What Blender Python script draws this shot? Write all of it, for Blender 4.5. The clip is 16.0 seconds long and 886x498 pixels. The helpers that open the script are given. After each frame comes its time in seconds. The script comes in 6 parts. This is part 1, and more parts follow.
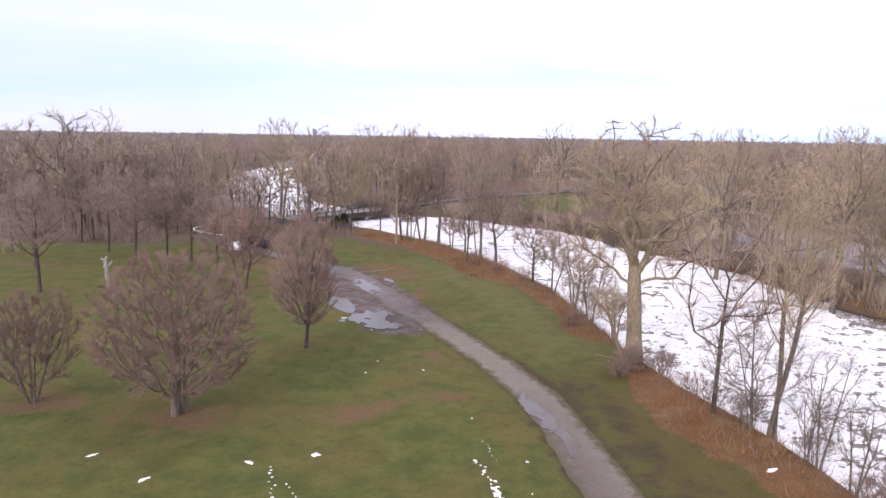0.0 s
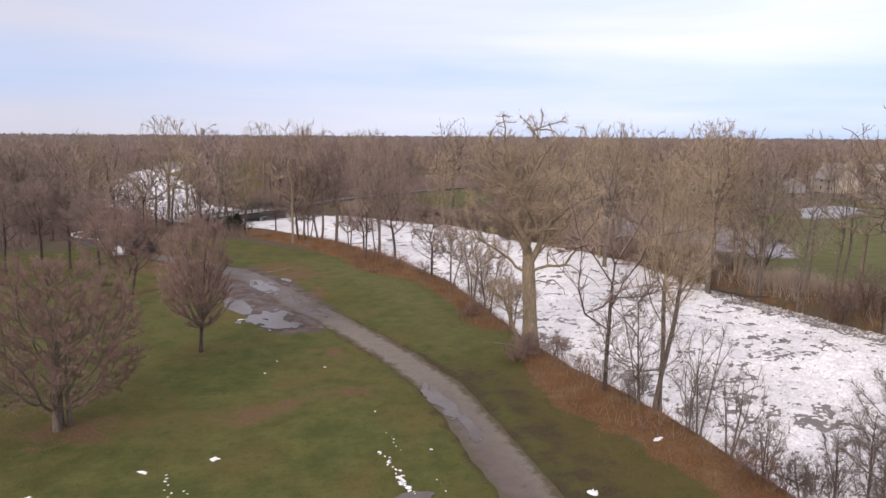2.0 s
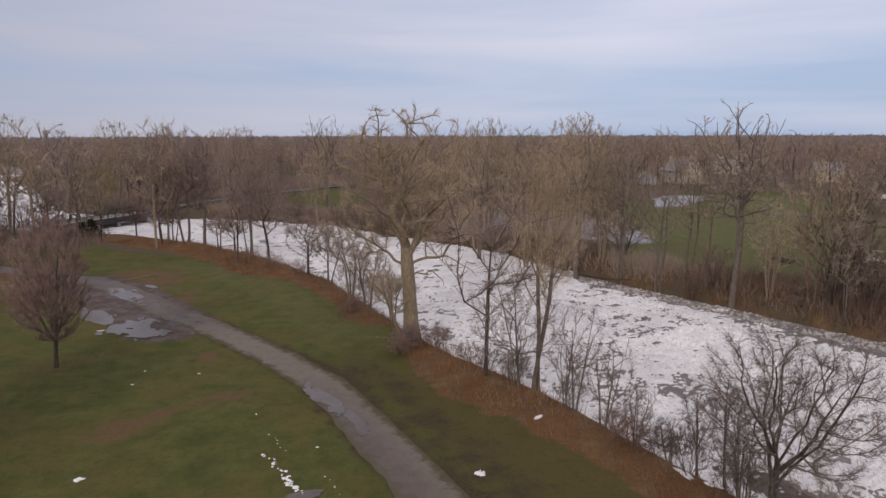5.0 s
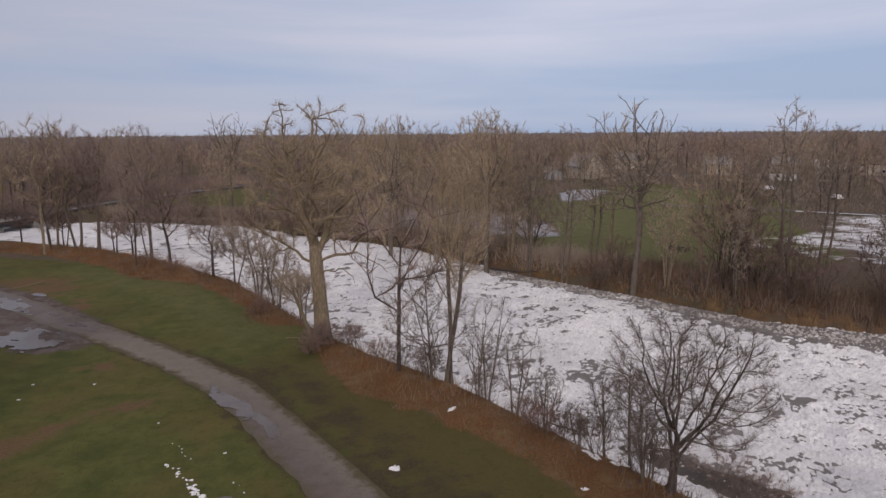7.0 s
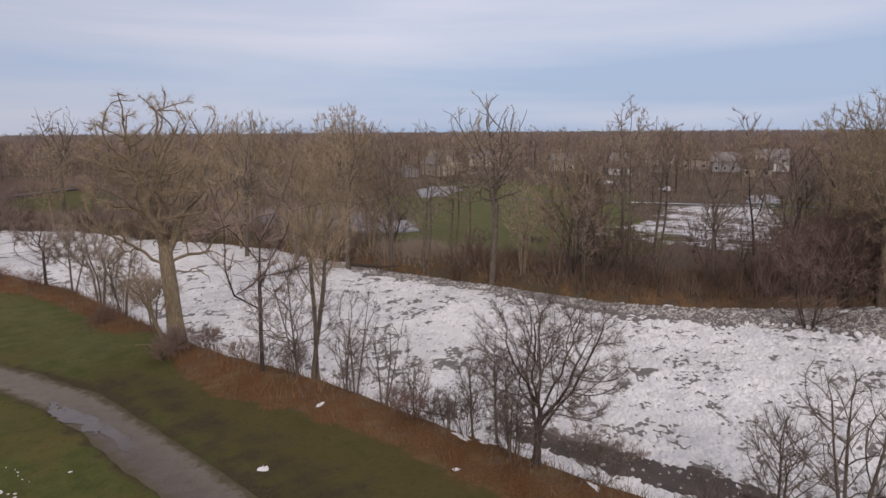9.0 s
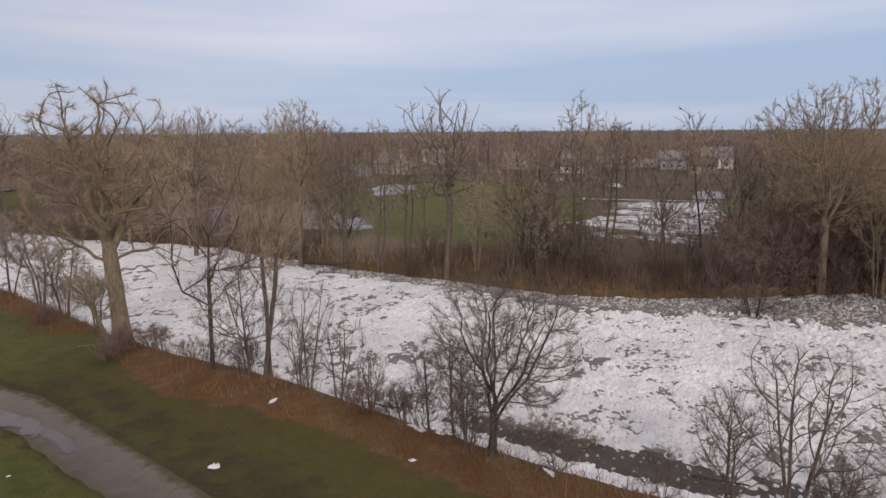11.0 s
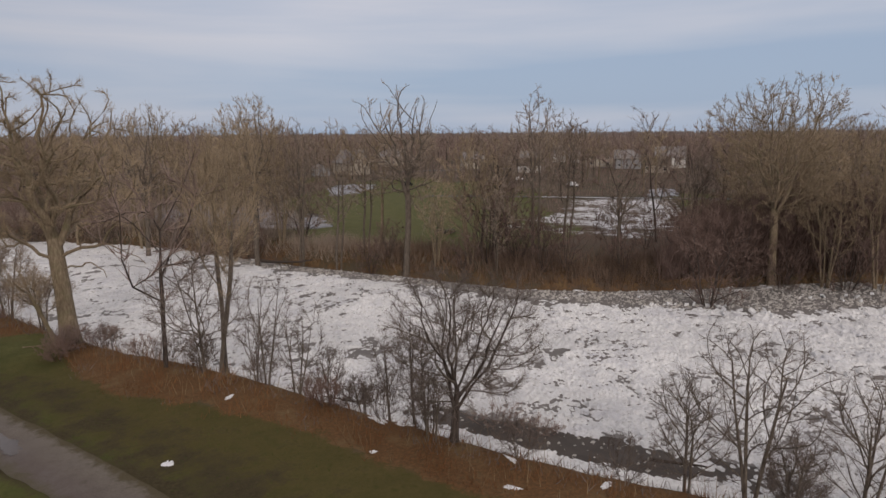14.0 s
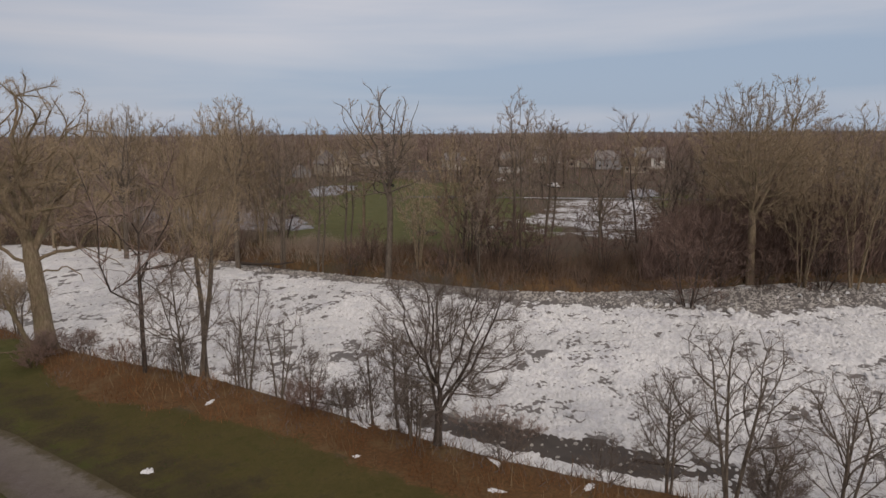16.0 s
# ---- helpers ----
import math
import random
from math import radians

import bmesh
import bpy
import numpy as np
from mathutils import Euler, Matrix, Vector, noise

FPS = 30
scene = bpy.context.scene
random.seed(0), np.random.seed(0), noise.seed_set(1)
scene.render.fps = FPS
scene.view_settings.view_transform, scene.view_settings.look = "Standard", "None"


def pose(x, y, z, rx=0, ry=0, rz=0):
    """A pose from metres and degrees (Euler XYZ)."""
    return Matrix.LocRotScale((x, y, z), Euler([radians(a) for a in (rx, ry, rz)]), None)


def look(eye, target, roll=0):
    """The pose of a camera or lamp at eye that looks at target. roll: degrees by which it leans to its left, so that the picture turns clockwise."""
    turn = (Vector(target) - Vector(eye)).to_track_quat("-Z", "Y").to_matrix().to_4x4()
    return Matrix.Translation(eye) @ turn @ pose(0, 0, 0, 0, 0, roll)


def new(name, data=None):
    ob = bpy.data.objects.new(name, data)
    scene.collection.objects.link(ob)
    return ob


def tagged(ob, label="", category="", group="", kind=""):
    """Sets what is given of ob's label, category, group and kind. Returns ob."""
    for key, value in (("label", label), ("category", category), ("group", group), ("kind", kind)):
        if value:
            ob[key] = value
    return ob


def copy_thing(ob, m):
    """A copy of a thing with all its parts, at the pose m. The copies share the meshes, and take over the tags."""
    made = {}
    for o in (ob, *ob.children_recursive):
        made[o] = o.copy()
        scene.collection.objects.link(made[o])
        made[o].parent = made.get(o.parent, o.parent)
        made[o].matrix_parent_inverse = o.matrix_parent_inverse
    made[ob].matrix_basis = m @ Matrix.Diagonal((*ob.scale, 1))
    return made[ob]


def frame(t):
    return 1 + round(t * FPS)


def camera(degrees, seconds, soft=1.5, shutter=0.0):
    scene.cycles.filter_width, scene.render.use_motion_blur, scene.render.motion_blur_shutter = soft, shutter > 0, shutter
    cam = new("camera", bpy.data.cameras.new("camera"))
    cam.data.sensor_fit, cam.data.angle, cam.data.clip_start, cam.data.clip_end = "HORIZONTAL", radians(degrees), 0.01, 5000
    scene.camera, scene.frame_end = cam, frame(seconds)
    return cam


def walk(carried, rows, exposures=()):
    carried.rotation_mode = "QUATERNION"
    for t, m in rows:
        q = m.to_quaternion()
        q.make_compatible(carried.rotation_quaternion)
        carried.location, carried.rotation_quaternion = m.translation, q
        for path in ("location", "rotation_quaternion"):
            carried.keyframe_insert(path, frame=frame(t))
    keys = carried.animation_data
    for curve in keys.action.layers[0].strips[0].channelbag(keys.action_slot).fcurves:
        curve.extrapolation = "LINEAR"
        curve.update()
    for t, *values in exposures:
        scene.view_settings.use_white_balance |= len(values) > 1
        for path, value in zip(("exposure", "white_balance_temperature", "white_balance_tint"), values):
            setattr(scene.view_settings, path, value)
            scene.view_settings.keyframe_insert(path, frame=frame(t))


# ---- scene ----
cam = camera(66.6, 16.0, soft=1.5)
PATH = [
    (0.0, 0.000, 0.000, 20.160, 80.398, -0.864, 0.000),
    (0.5, 0.137, 0.104, 20.043, 80.412, -0.743, -1.424),
    (1.0, 0.208, 0.008, 19.937, 80.411, -0.582, -3.733),
    (1.5, 0.161, -0.168, 19.859, 80.396, -0.437, -6.256),
    (2.0, 0.127, -0.379, 19.798, 80.363, -0.362, -8.714),
    (2.5, 0.093, -0.484, 19.753, 80.385, -0.268, -10.728),
    (3.0, -0.028, -0.553, 19.676, 80.415, -0.207, -13.032),
    (3.5, -0.181, -0.572, 19.580, 80.419, -0.128, -15.192),
    (4.0, -0.223, -0.499, 19.486, 80.396, -0.040, -16.581),
    (6.5, 0.151, -0.172, 18.940, 80.229, 0.405, -24.919),
    (7.0, 0.173, -0.233, 18.918, 80.169, 0.441, -27.064),
    (7.5, 0.107, -0.318, 18.870, 80.111, 0.433, -30.040),
    (8.0, 0.023, -0.244, 18.743, 80.097, 0.351, -33.296),
    (8.5, -0.053, -0.207, 18.549, 80.075, 0.347, -36.679),
    (9.0, -0.125, -0.128, 18.311, 80.053, 0.385, -39.142),
    (11.5, 0.028, -0.086, 17.557, 80.050, 0.409, -43.668),
    (12.0, 0.063, -0.078, 17.400, 80.068, 0.409, -44.439),
    (12.5, 0.056, -0.084, 17.229, 80.093, 0.427, -45.058),
    (13.0, 0.019, -0.050, 17.063, 80.110, 0.429, -45.631),
    (13.5, 0.053, -0.011, 16.938, 80.124, 0.455, -46.086),
    (14.0, 0.135, 0.050, 16.895, 80.165, 0.461, -46.535),
    (14.5, 0.180, 0.100, 16.926, 80.167, 0.456, -46.873),
    (15.0, 0.194, 0.137, 16.963, 80.184, 0.461, -47.235),
    (15.5, 0.199, 0.148, 16.997, 80.185, 0.453, -47.645),
    (16.0, 0.172, 0.157, 17.017, 80.197, 0.433, -48.112),
]
EXPOSURES = [(0.0, 1.27, 6150, 25), (1.5, 0.94, 6450, 23), (3.5, 0.43, 6600, 22), (6.5, 0.00, 6500, 22), (7.0, -0.01, 6500, 22), (8.0, -0.08, 6500, 22), (9.0, 0.11, 6550, 21), (11.5, 0.14, 6600, 20), (12.7, -0.02, 6650, 19), (16.0, -0.15, 6900, 17)]
walk(cam, [(t, pose(x, y, z, rx, ry, rz)) for t, x, y, z, rx, ry, rz in PATH], EXPOSURES)

# ---------------------------------------------------------------- world and sun
SUN_AZ, SUN_EL = 215.0, 26.0          # compass degrees from +y towards +x, and height
world = bpy.data.worlds.new("overcast_sky")
scene.world = world
world.use_nodes = True
wn, wl = world.node_tree.nodes, world.node_tree.links
wn.clear()


def wnode(kind, **values):
    n = wn.new(kind)
    for k, v in values.items():
        if k in n.inputs:
            n.inputs[k].default_value = v
    return n


sky = wn.new("ShaderNodeTexSky")
sky.sky_type, sky.sun_disc = "NISHITA", False
sky.sun_elevation, sky.sun_rotation = radians(SUN_EL), radians(SUN_AZ)
sky.air_density, sky.dust_density, sky.ozone_density = 1.0, 1.5, 2.0
coord = wn.new("ShaderNodeTexCoord")
split = wn.new("ShaderNodeSeparateXYZ")
wl.new(coord.outputs["Generated"], split.inputs[0])
# layers of stratus: noise on the direction, drawn out along the horizon
stretch = wn.new("ShaderNodeMapping")
stretch.inputs["Scale"].default_value = (0.9, 0.9, 9.0)
wl.new(coord.outputs["Generated"], stretch.inputs["Vector"])
cloud = wnode("ShaderNodeTexNoise", Scale=1.5, Detail=5.0, Roughness=0.5, Distortion=0.3)
wl.new(stretch.outputs[0], cloud.inputs["Vector"])
lay = wn.new("ShaderNodeValToRGB")          # cloud cover by height over the horizon
lay.color_ramp.elements[0].position, lay.color_ramp.elements[0].color = 0.0, (0.9, 0.9, 0.9, 1)
lay.color_ramp.elements[1].position, lay.color_ramp.elements[1].color = 0.26, (0.95, 0.95, 0.95, 1)
for pos, v in ((0.018, 0.78), (0.045, 0.10), (0.085, 0.06), (0.125, 0.55), (0.17, 0.80)):
    e = lay.color_ramp.elements.new(pos)
    e.color = (v, v, v, 1)
wl.new(split.outputs["Z"], lay.inputs[0])
spread = wnode("ShaderNodeMapRange")
for k, v in zip(range(1, 5), (0.36, 0.66, -0.34, 0.34)):
    spread.inputs[k].default_value = v
wl.new(cloud.outputs["Fac"], spread.inputs[0])
cover = wn.new("ShaderNodeMath")
cover.operation, cover.use_clamp = "ADD", True
wl.new(lay.outputs[0], cover.inputs[0])
wl.new(spread.outputs[0], cover.inputs[1])
pale = wnode("ShaderNodeMapRange")
for k, v in zip(range(1, 5), (0.55, -0.35, 0.0, 1.0)):
    pale.inputs[k].default_value = v
wl.new(split.outputs["X"], pale.inputs[0])
low = wnode("ShaderNodeMapRange")          # thin haze band, in the north-west alone
for k, v in zip(range(1, 5), (0.0, 0.05, 0.75, 0.0)):
    low.inputs[k].default_value = v
wl.new(split.outputs["Z"], low.inputs[0])
east = wn.new("ShaderNodeMath")
east.operation = "SUBTRACT"
east.inputs[0].default_value = 1.0
wl.new(pale.outputs[0], east.inputs[1])
cut = wn.new("ShaderNodeMath")
cut.operation = "MULTIPLY"
wl.new(low.outputs[0], cut.inputs[0])
wl.new(east.outputs[0], cut.inputs[1])
less = wn.new("ShaderNodeMath")
less.operation = "SUBTRACT"
wl.new(cover.outputs[0], less.inputs[0])
wl.new(cut.outputs[0], less.inputs[1])
veil = wn.new("ShaderNodeMath")
veil.operation, veil.use_clamp = "MULTIPLY_ADD", True
veil.inputs[1].default_value = 0.12
wl.new(pale.outputs[0], veil.inputs[0])
wl.new(less.outputs[0], veil.inputs[2])
tint = wn.new("ShaderNodeMix")
tint.data_type = "RGBA"
blue = wn.new("ShaderNodeMix")
blue.data_type = "RGBA"
blue.inputs["A"].default_value = (4.8, 6.5, 8.6, 1)
blue.inputs["B"].default_value = (4.2, 5.45, 7.3, 1)
wl.new(pale.outputs[0], blue.inputs["Factor"])
wl.new(blue.outputs["Result"], tint.inputs["A"])
wl.new(veil.outputs[0], tint.inputs["Factor"])
white = wn.new("ShaderNodeMix")
white.data_type = "RGBA"
white.inputs["A"].default_value = (8.5, 9.1, 10.0, 1)
white.inputs["B"].default_value = (5.45, 5.85, 6.5, 1)
wl.new(pale.outputs[0], white.inputs["Factor"])
wl.new(white.outputs["Result"], tint.inputs["B"])
high = wnode("ShaderNodeMapRange")          # the deck overhead is a duller, warmer grey
for k, v in zip(range(1, 5), (0.3, 0.7, 0.0, 1.0)):
    high.inputs[k].default_value = v
wl.new(split.outputs["Z"], high.inputs[0])
deck = wn.new("ShaderNodeMix")
deck.data_type = "RGBA"
deck.inputs["B"].default_value = (8.9, 8.6, 8.2, 1)
wl.new(high.outputs[0], deck.inputs["Factor"])
wl.new(tint.outputs["Result"], deck.inputs["A"])
both = wn.new("ShaderNodeMix")
both.data_type = "RGBA"
both.inputs["Factor"].default_value = 0.88
wl.new(sky.outputs[0], both.inputs["A"])
wl.new(deck.outputs["Result"], both.inputs["B"])
back = wnode("ShaderNodeBackground", Strength=0.075)
wl.new(both.outputs["Result"], back.inputs["Color"])
wout = wn.new("ShaderNodeOutputWorld")
wl.new(back.outputs[0], wout.inputs[0])

sun_data = bpy.data.lights.new("sun", "SUN")
sun_data.energy, sun_data.angle, sun_data.color = 1.0, radians(12), (1.0, 0.93, 0.82)
sun = new("sun", sun_data)
a, e = radians(SUN_AZ), radians(SUN_EL)
sun.matrix_world = look((math.sin(a) * math.cos(e) * 50, math.cos(a) * math.cos(e) * 50, math.sin(e) * 50), (0, 0, 0))


# ---------------------------------------------------------------- materials
class Nodes:
    """A small writer of node materials."""

    def __init__(self, name, rough=0.9, spec=0.3):
        self.mat = bpy.data.materials.new(name)
        self.mat.use_nodes = True
        self.tree = self.mat.node_tree
        self.bsdf = self.tree.nodes["Principled BSDF"]
        self.bsdf.inputs["Roughness"].default_value = rough
        self.bsdf.inputs["Specular IOR Level"].default_value = spec
        self.co = self.tree.nodes.new("ShaderNodeTexCoord").outputs["Object"]

    def link(self, a, b):
        self.tree.links.new(a, b)

    def world_place(self):
        self.co = self.tree.nodes.new("ShaderNodeNewGeometry").outputs["Position"]
        return self

    def noise(self, scale, detail=4.0, rough=0.6, stretch=None, distort=0.0):
        n = self.tree.nodes.new("ShaderNodeTexNoise")
        n.inputs["Scale"].default_value, n.inputs["Detail"].default_value = scale, detail
        n.inputs["Roughness"].default_value, n.inputs["Distortion"].default_value = rough, distort
        if stretch:
            m = self.tree.nodes.new("ShaderNodeMapping")
            m.inputs["Scale"].default_value = stretch
            self.link(self.co, m.inputs[0])
            self.link(m.outputs[0], n.inputs["Vector"])
        else:
            self.link(self.co, n.inputs["Vector"])
        return n.outputs["Fac"]

    def span(self, fac, lo, hi, a=0.0, b=1.0):
        n = self.tree.nodes.new("ShaderNodeMapRange")
        for k, v in zip(range(1, 5), (lo, hi, a, b)):
            n.inputs[k].default_value = v
        self.link(fac, n.inputs[0])
        return n.outputs[0]

    def math(self, op, a, b):
        n = self.tree.nodes.new("ShaderNodeMath")
        n.operation = op
        for k, v in ((0, a), (1, b)):
            if isinstance(v, (int, float)):
                n.inputs[k].default_value = v
            else:
                self.link(v, n.inputs[k])
        return n.outputs[0]

    def mix(self, fac, a, b):
        n = self.tree.nodes.new("ShaderNodeMix")
        n.data_type = "RGBA"
        if isinstance(fac, (int, float)):
            n.inputs["Factor"].default_value = fac
        else:
            self.link(fac, n.inputs["Factor"])
        for k, v in (("A", a), ("B", b)):
            if isinstance(v, tuple):
                n.inputs[k].default_value = (*v, 1)
            else:
                self.link(v, n.inputs[k])
        return n.outputs["Result"]

    def attr(self, name):
        n = self.tree.nodes.new("ShaderNodeAttribute")
        n.attribute_name = name
        return n.outputs["Fac"]

    def chance(self):
        return self.tree.nodes.new("ShaderNodeObjectInfo").outputs["Random"]

    def island(self):
        return self.tree.nodes.new("ShaderNodeNewGeometry").outputs["Random Per Island"]

    def colour(self, out):
        self.link(out, self.bsdf.inputs["Base Color"])
        return self

    def roughness(self, out):
        self.link(out, self.bsdf.inputs["Roughness"])
        return self

    def bump(self, out, strength, distance):
        n = self.tree.nodes.new("ShaderNodeBump")
        n.inputs["Strength"].default_value, n.inputs["Distance"].default_value = strength, distance
        self.link(out, n.inputs["Height"])
        self.link(n.outputs[0], self.bsdf.inputs["Normal"])
        return self


def bark(name, dark, light, moss=None):
    m = Nodes(name, 0.92, 0.2)
    ridges = m.noise(9.0, 6.0, 0.65, (1, 1, 0.18))
    c = m.mix(m.span(ridges, 0.35, 0.68), dark, light)
    if moss:
        c = m.mix(m.span(m.noise(0.9, 3.0), 0.5, 0.72, 0.0, 0.55), c, moss)
    return m.colour(c).bump(ridges, 0.7, 0.04).mat


def twiggy(name, a, b):
    m = Nodes(name, 0.85, 0.2).world_place()
    c = m.mix(m.island(), a, b)
    c = m.mix(m.span(m.noise(0.16, 2.0), 0.35, 0.65, 0.0, 0.6), c, tuple(v * 0.55 for v in a))
    return m.colour(m.mix(m.span(m.noise(0.055, 2.0), 0.45, 0.65, 0.0, 0.5), c, tuple(min(1, v * 1.25) for v in b))).mat


BARK_GREY = bark("bark_grey", (0.085, 0.068, 0.055), (0.22, 0.185, 0.15))
BARK_TAN = bark("bark_tan", (0.165, 0.125, 0.085), (0.35, 0.28, 0.195), (0.16, 0.16, 0.08))
BARK_DARK = bark("bark_dark", (0.045, 0.035, 0.03), (0.125, 0.10, 0.085))
BARK_PALE = bark("bark_pale", (0.16, 0.14, 0.12), (0.48, 0.44, 0.39))
TWIG_TAN = twiggy("twigs_tan", (0.315, 0.240, 0.160), (0.455, 0.358, 0.248))
TWIG_BROWN = twiggy("twigs_brown", (0.220, 0.156, 0.134), (0.342, 0.260, 0.225))
# part of this paleness stands in for haze over the far trees
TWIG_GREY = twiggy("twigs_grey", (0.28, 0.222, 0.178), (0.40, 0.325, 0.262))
TWIG_RED = twiggy("twigs_red", (0.25, 0.165, 0.138), (0.36, 0.25, 0.21))
TWIG_BANK = twiggy("twigs_bank", (0.15, 0.12, 0.105), (0.25, 0.205, 0.18))
TWIG_LAWN = twiggy("twigs_lawn", (0.170, 0.110, 0.086), (0.26, 0.180, 0.145))
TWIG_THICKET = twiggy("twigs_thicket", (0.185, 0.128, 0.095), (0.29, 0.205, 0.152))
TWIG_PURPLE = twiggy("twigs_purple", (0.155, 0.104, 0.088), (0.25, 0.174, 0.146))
REED_DARK = twiggy("dark_weeds", (0.105, 0.060, 0.032), (0.19, 0.115, 0.060))
# greyed and paled: distance haze put into the twig colour of the farthest woods
TWIG_HAZED = twiggy("twigs_hazed", (0.235, 0.190, 0.172), (0.330, 0.280, 0.258))
TWIG_OLIVE = twiggy("twigs_olive", (0.21, 0.185, 0.085), (0.28, 0.23, 0.12))
NEEDLES = twiggy("needles", (0.022, 0.030, 0.016), (0.05, 0.06, 0.03))


def ground_material():
    m = Nodes("grass_and_leaf_litter", 0.95, 0.15).world_place()
    broad, mid, fine = m.noise(0.06, 4.0), m.noise(0.45, 5.0, 0.65), m.noise(5.0, 6.0, 0.75)
    patch, clump = m.noise(0.13, 5.0, 0.6, None, 0.6), m.noise(1.6, 4.0, 0.6)
    grass = m.mix(m.span(mid, 0.35, 0.66), (0.068, 0.081, 0.024), (0.118, 0.122, 0.040))
    grass = m.mix(m.span(patch, 0.46, 0.66, 0.0, 0.7), grass, (0.140, 0.104, 0.040))
    grass = m.mix(m.span(broad, 0.54, 0.70, 0.0, 0.5), grass, (0.085, 0.074, 0.026))
    # lighter grass; on the far field the paleness partly stands in for haze
    grass = m.mix(m.math("MULTIPLY", m.attr("pale_grass"), 0.85), grass, m.mix(m.span(mid, 0.35, 0.66), (0.106, 0.113, 0.046), (0.146, 0.147, 0.066)))
    grass = m.mix(m.math("MULTIPLY", m.attr("olive"), 0.95), grass, m.mix(m.span(mid, 0.3, 0.7), (0.086, 0.073, 0.026), (0.117, 0.093, 0.036)))
    grass = m.mix(m.span(clump, 0.52, 0.72, 0.0, 0.5), grass, (0.050, 0.058, 0.014))
    grass = m.mix(m.span(fine, 0.45, 0.75, 0.0, 0.5), grass, (0.050, 0.052, 0.014))
    dry = m.mix(m.span(fine, 0.3, 0.7), (0.085, 0.050, 0.026), (0.215, 0.115, 0.052))
    dry = m.mix(m.span(mid, 0.5, 0.7, 0.0, 0.6), dry, (0.21, 0.155, 0.085))
    fallen = m.mix(m.span(fine, 0.3, 0.7), (0.085, 0.055, 0.033), (0.19, 0.12, 0.066))
    litter = m.mix(m.span(fine, 0.3, 0.7), (0.075, 0.055, 0.042), (0.155, 0.115, 0.085))
    wetland = m.mix(m.span(mid, 0.35, 0.65), (0.20, 0.18, 0.185), (0.40, 0.38, 0.40))
    litter = m.mix(m.span(broad, 0.45, 0.6, 0.0, 0.6), litter, (0.095, 0.09, 0.055))
    wetmud = m.mix(m.span(fine, 0.35, 0.7), (0.070, 0.051, 0.046), (0.145, 0.112, 0.10))
    snow = m.mix(m.span(fine, 0.4, 0.7), (0.72, 0.73, 0.76), (0.55, 0.55, 0.57))
    mud = m.mix(m.span(fine, 0.35, 0.7), (0.044, 0.036, 0.019), (0.092, 0.074, 0.040))
    edge = m.math("ADD", m.math("MULTIPLY", m.math("SUBTRACT", mid, 0.5), 1.5), m.math("MULTIPLY", m.math("SUBTRACT", fine, 0.5), 0.9))
    c = grass
    for name, paint, k in (("litter", litter, 1.0), ("leaf", fallen, 1.2), ("dry", dry, 1.0), ("mud", mud, 1.2), ("wetmud", wetmud, 0.8), ("flood", wetland, 1.0), ("snow", snow, 1.0)):
        a = m.attr(name)
        f = m.span(m.math("ADD", a, m.math("MULTIPLY", edge, k)), 0.38, 0.68)
        f = m.math("MULTIPLY", f, m.span(a, 0.02, 0.15))
        c = m.mix(f, c, paint)
    m.roughness(m.span(m.math("MULTIPLY", m.attr("wetmud"), m.span(mid, 0.3, 0.7)), 0.2, 0.6, 0.95, 0.36))
    return m.colour(c).bump(m.math("ADD", fine, m.math("MULTIPLY", mid, 2.0)), 0.8, 0.08).mat


def gravel_material():
    m = Nodes("gravel", 0.9, 0.25).world_place()
    fine, mid, broad = m.noise(14.0, 6.0, 0.8), m.noise(1.1, 5.0, 0.7), m.noise(0.25, 3.0)
    c = m.mix(m.span(fine, 0.3, 0.7), (0.118, 0.104, 0.088), (0.268, 0.240, 0.204))
    c = m.mix(m.span(mid, 0.45, 0.72, 0.0, 0.6), c, (0.135, 0.122, 0.108))
    c = m.mix(m.math("MULTIPLY", m.attr("wet"), m.span(mid, 0.25, 0.6, 0.75, 1.0)), c, m.mix(m.span(fine, 0.35, 0.7), (0.075, 0.055, 0.050), (0.150, 0.117, 0.105)))
    rim = m.span(m.math("ADD", m.attr("rim"), m.math("MULTIPLY", m.math("SUBTRACT", mid, 0.5), 1.6)), 0.35, 0.75)
    c = m.mix(rim, c, m.mix(m.span(fine, 0.35, 0.7), (0.072, 0.060, 0.034), (0.118, 0.096, 0.058)))
    m.roughness(m.span(m.math("ADD", m.math("MULTIPLY", m.attr("wet"), 0.6), m.math("SUBTRACT", broad, 0.5)), 0.0, 0.6, 0.92, 0.36))
    return m.colour(c).bump(fine, 0.6, 0.03).mat


def water_material(name, paint, rough, spec=0.5):
    m = Nodes(name, rough, spec).world_place()
    n = m.noise(0.8, 4.0)
    m.roughness(m.span(n, 0.3, 0.7, rough, rough + 0.10))
    return m.colour(m.mix(m.span(n, 0.35, 0.65), paint, tuple(v * 1.5 for v in paint))).bump(m.noise(3.0, 2.0), 0.03, 0.02).mat


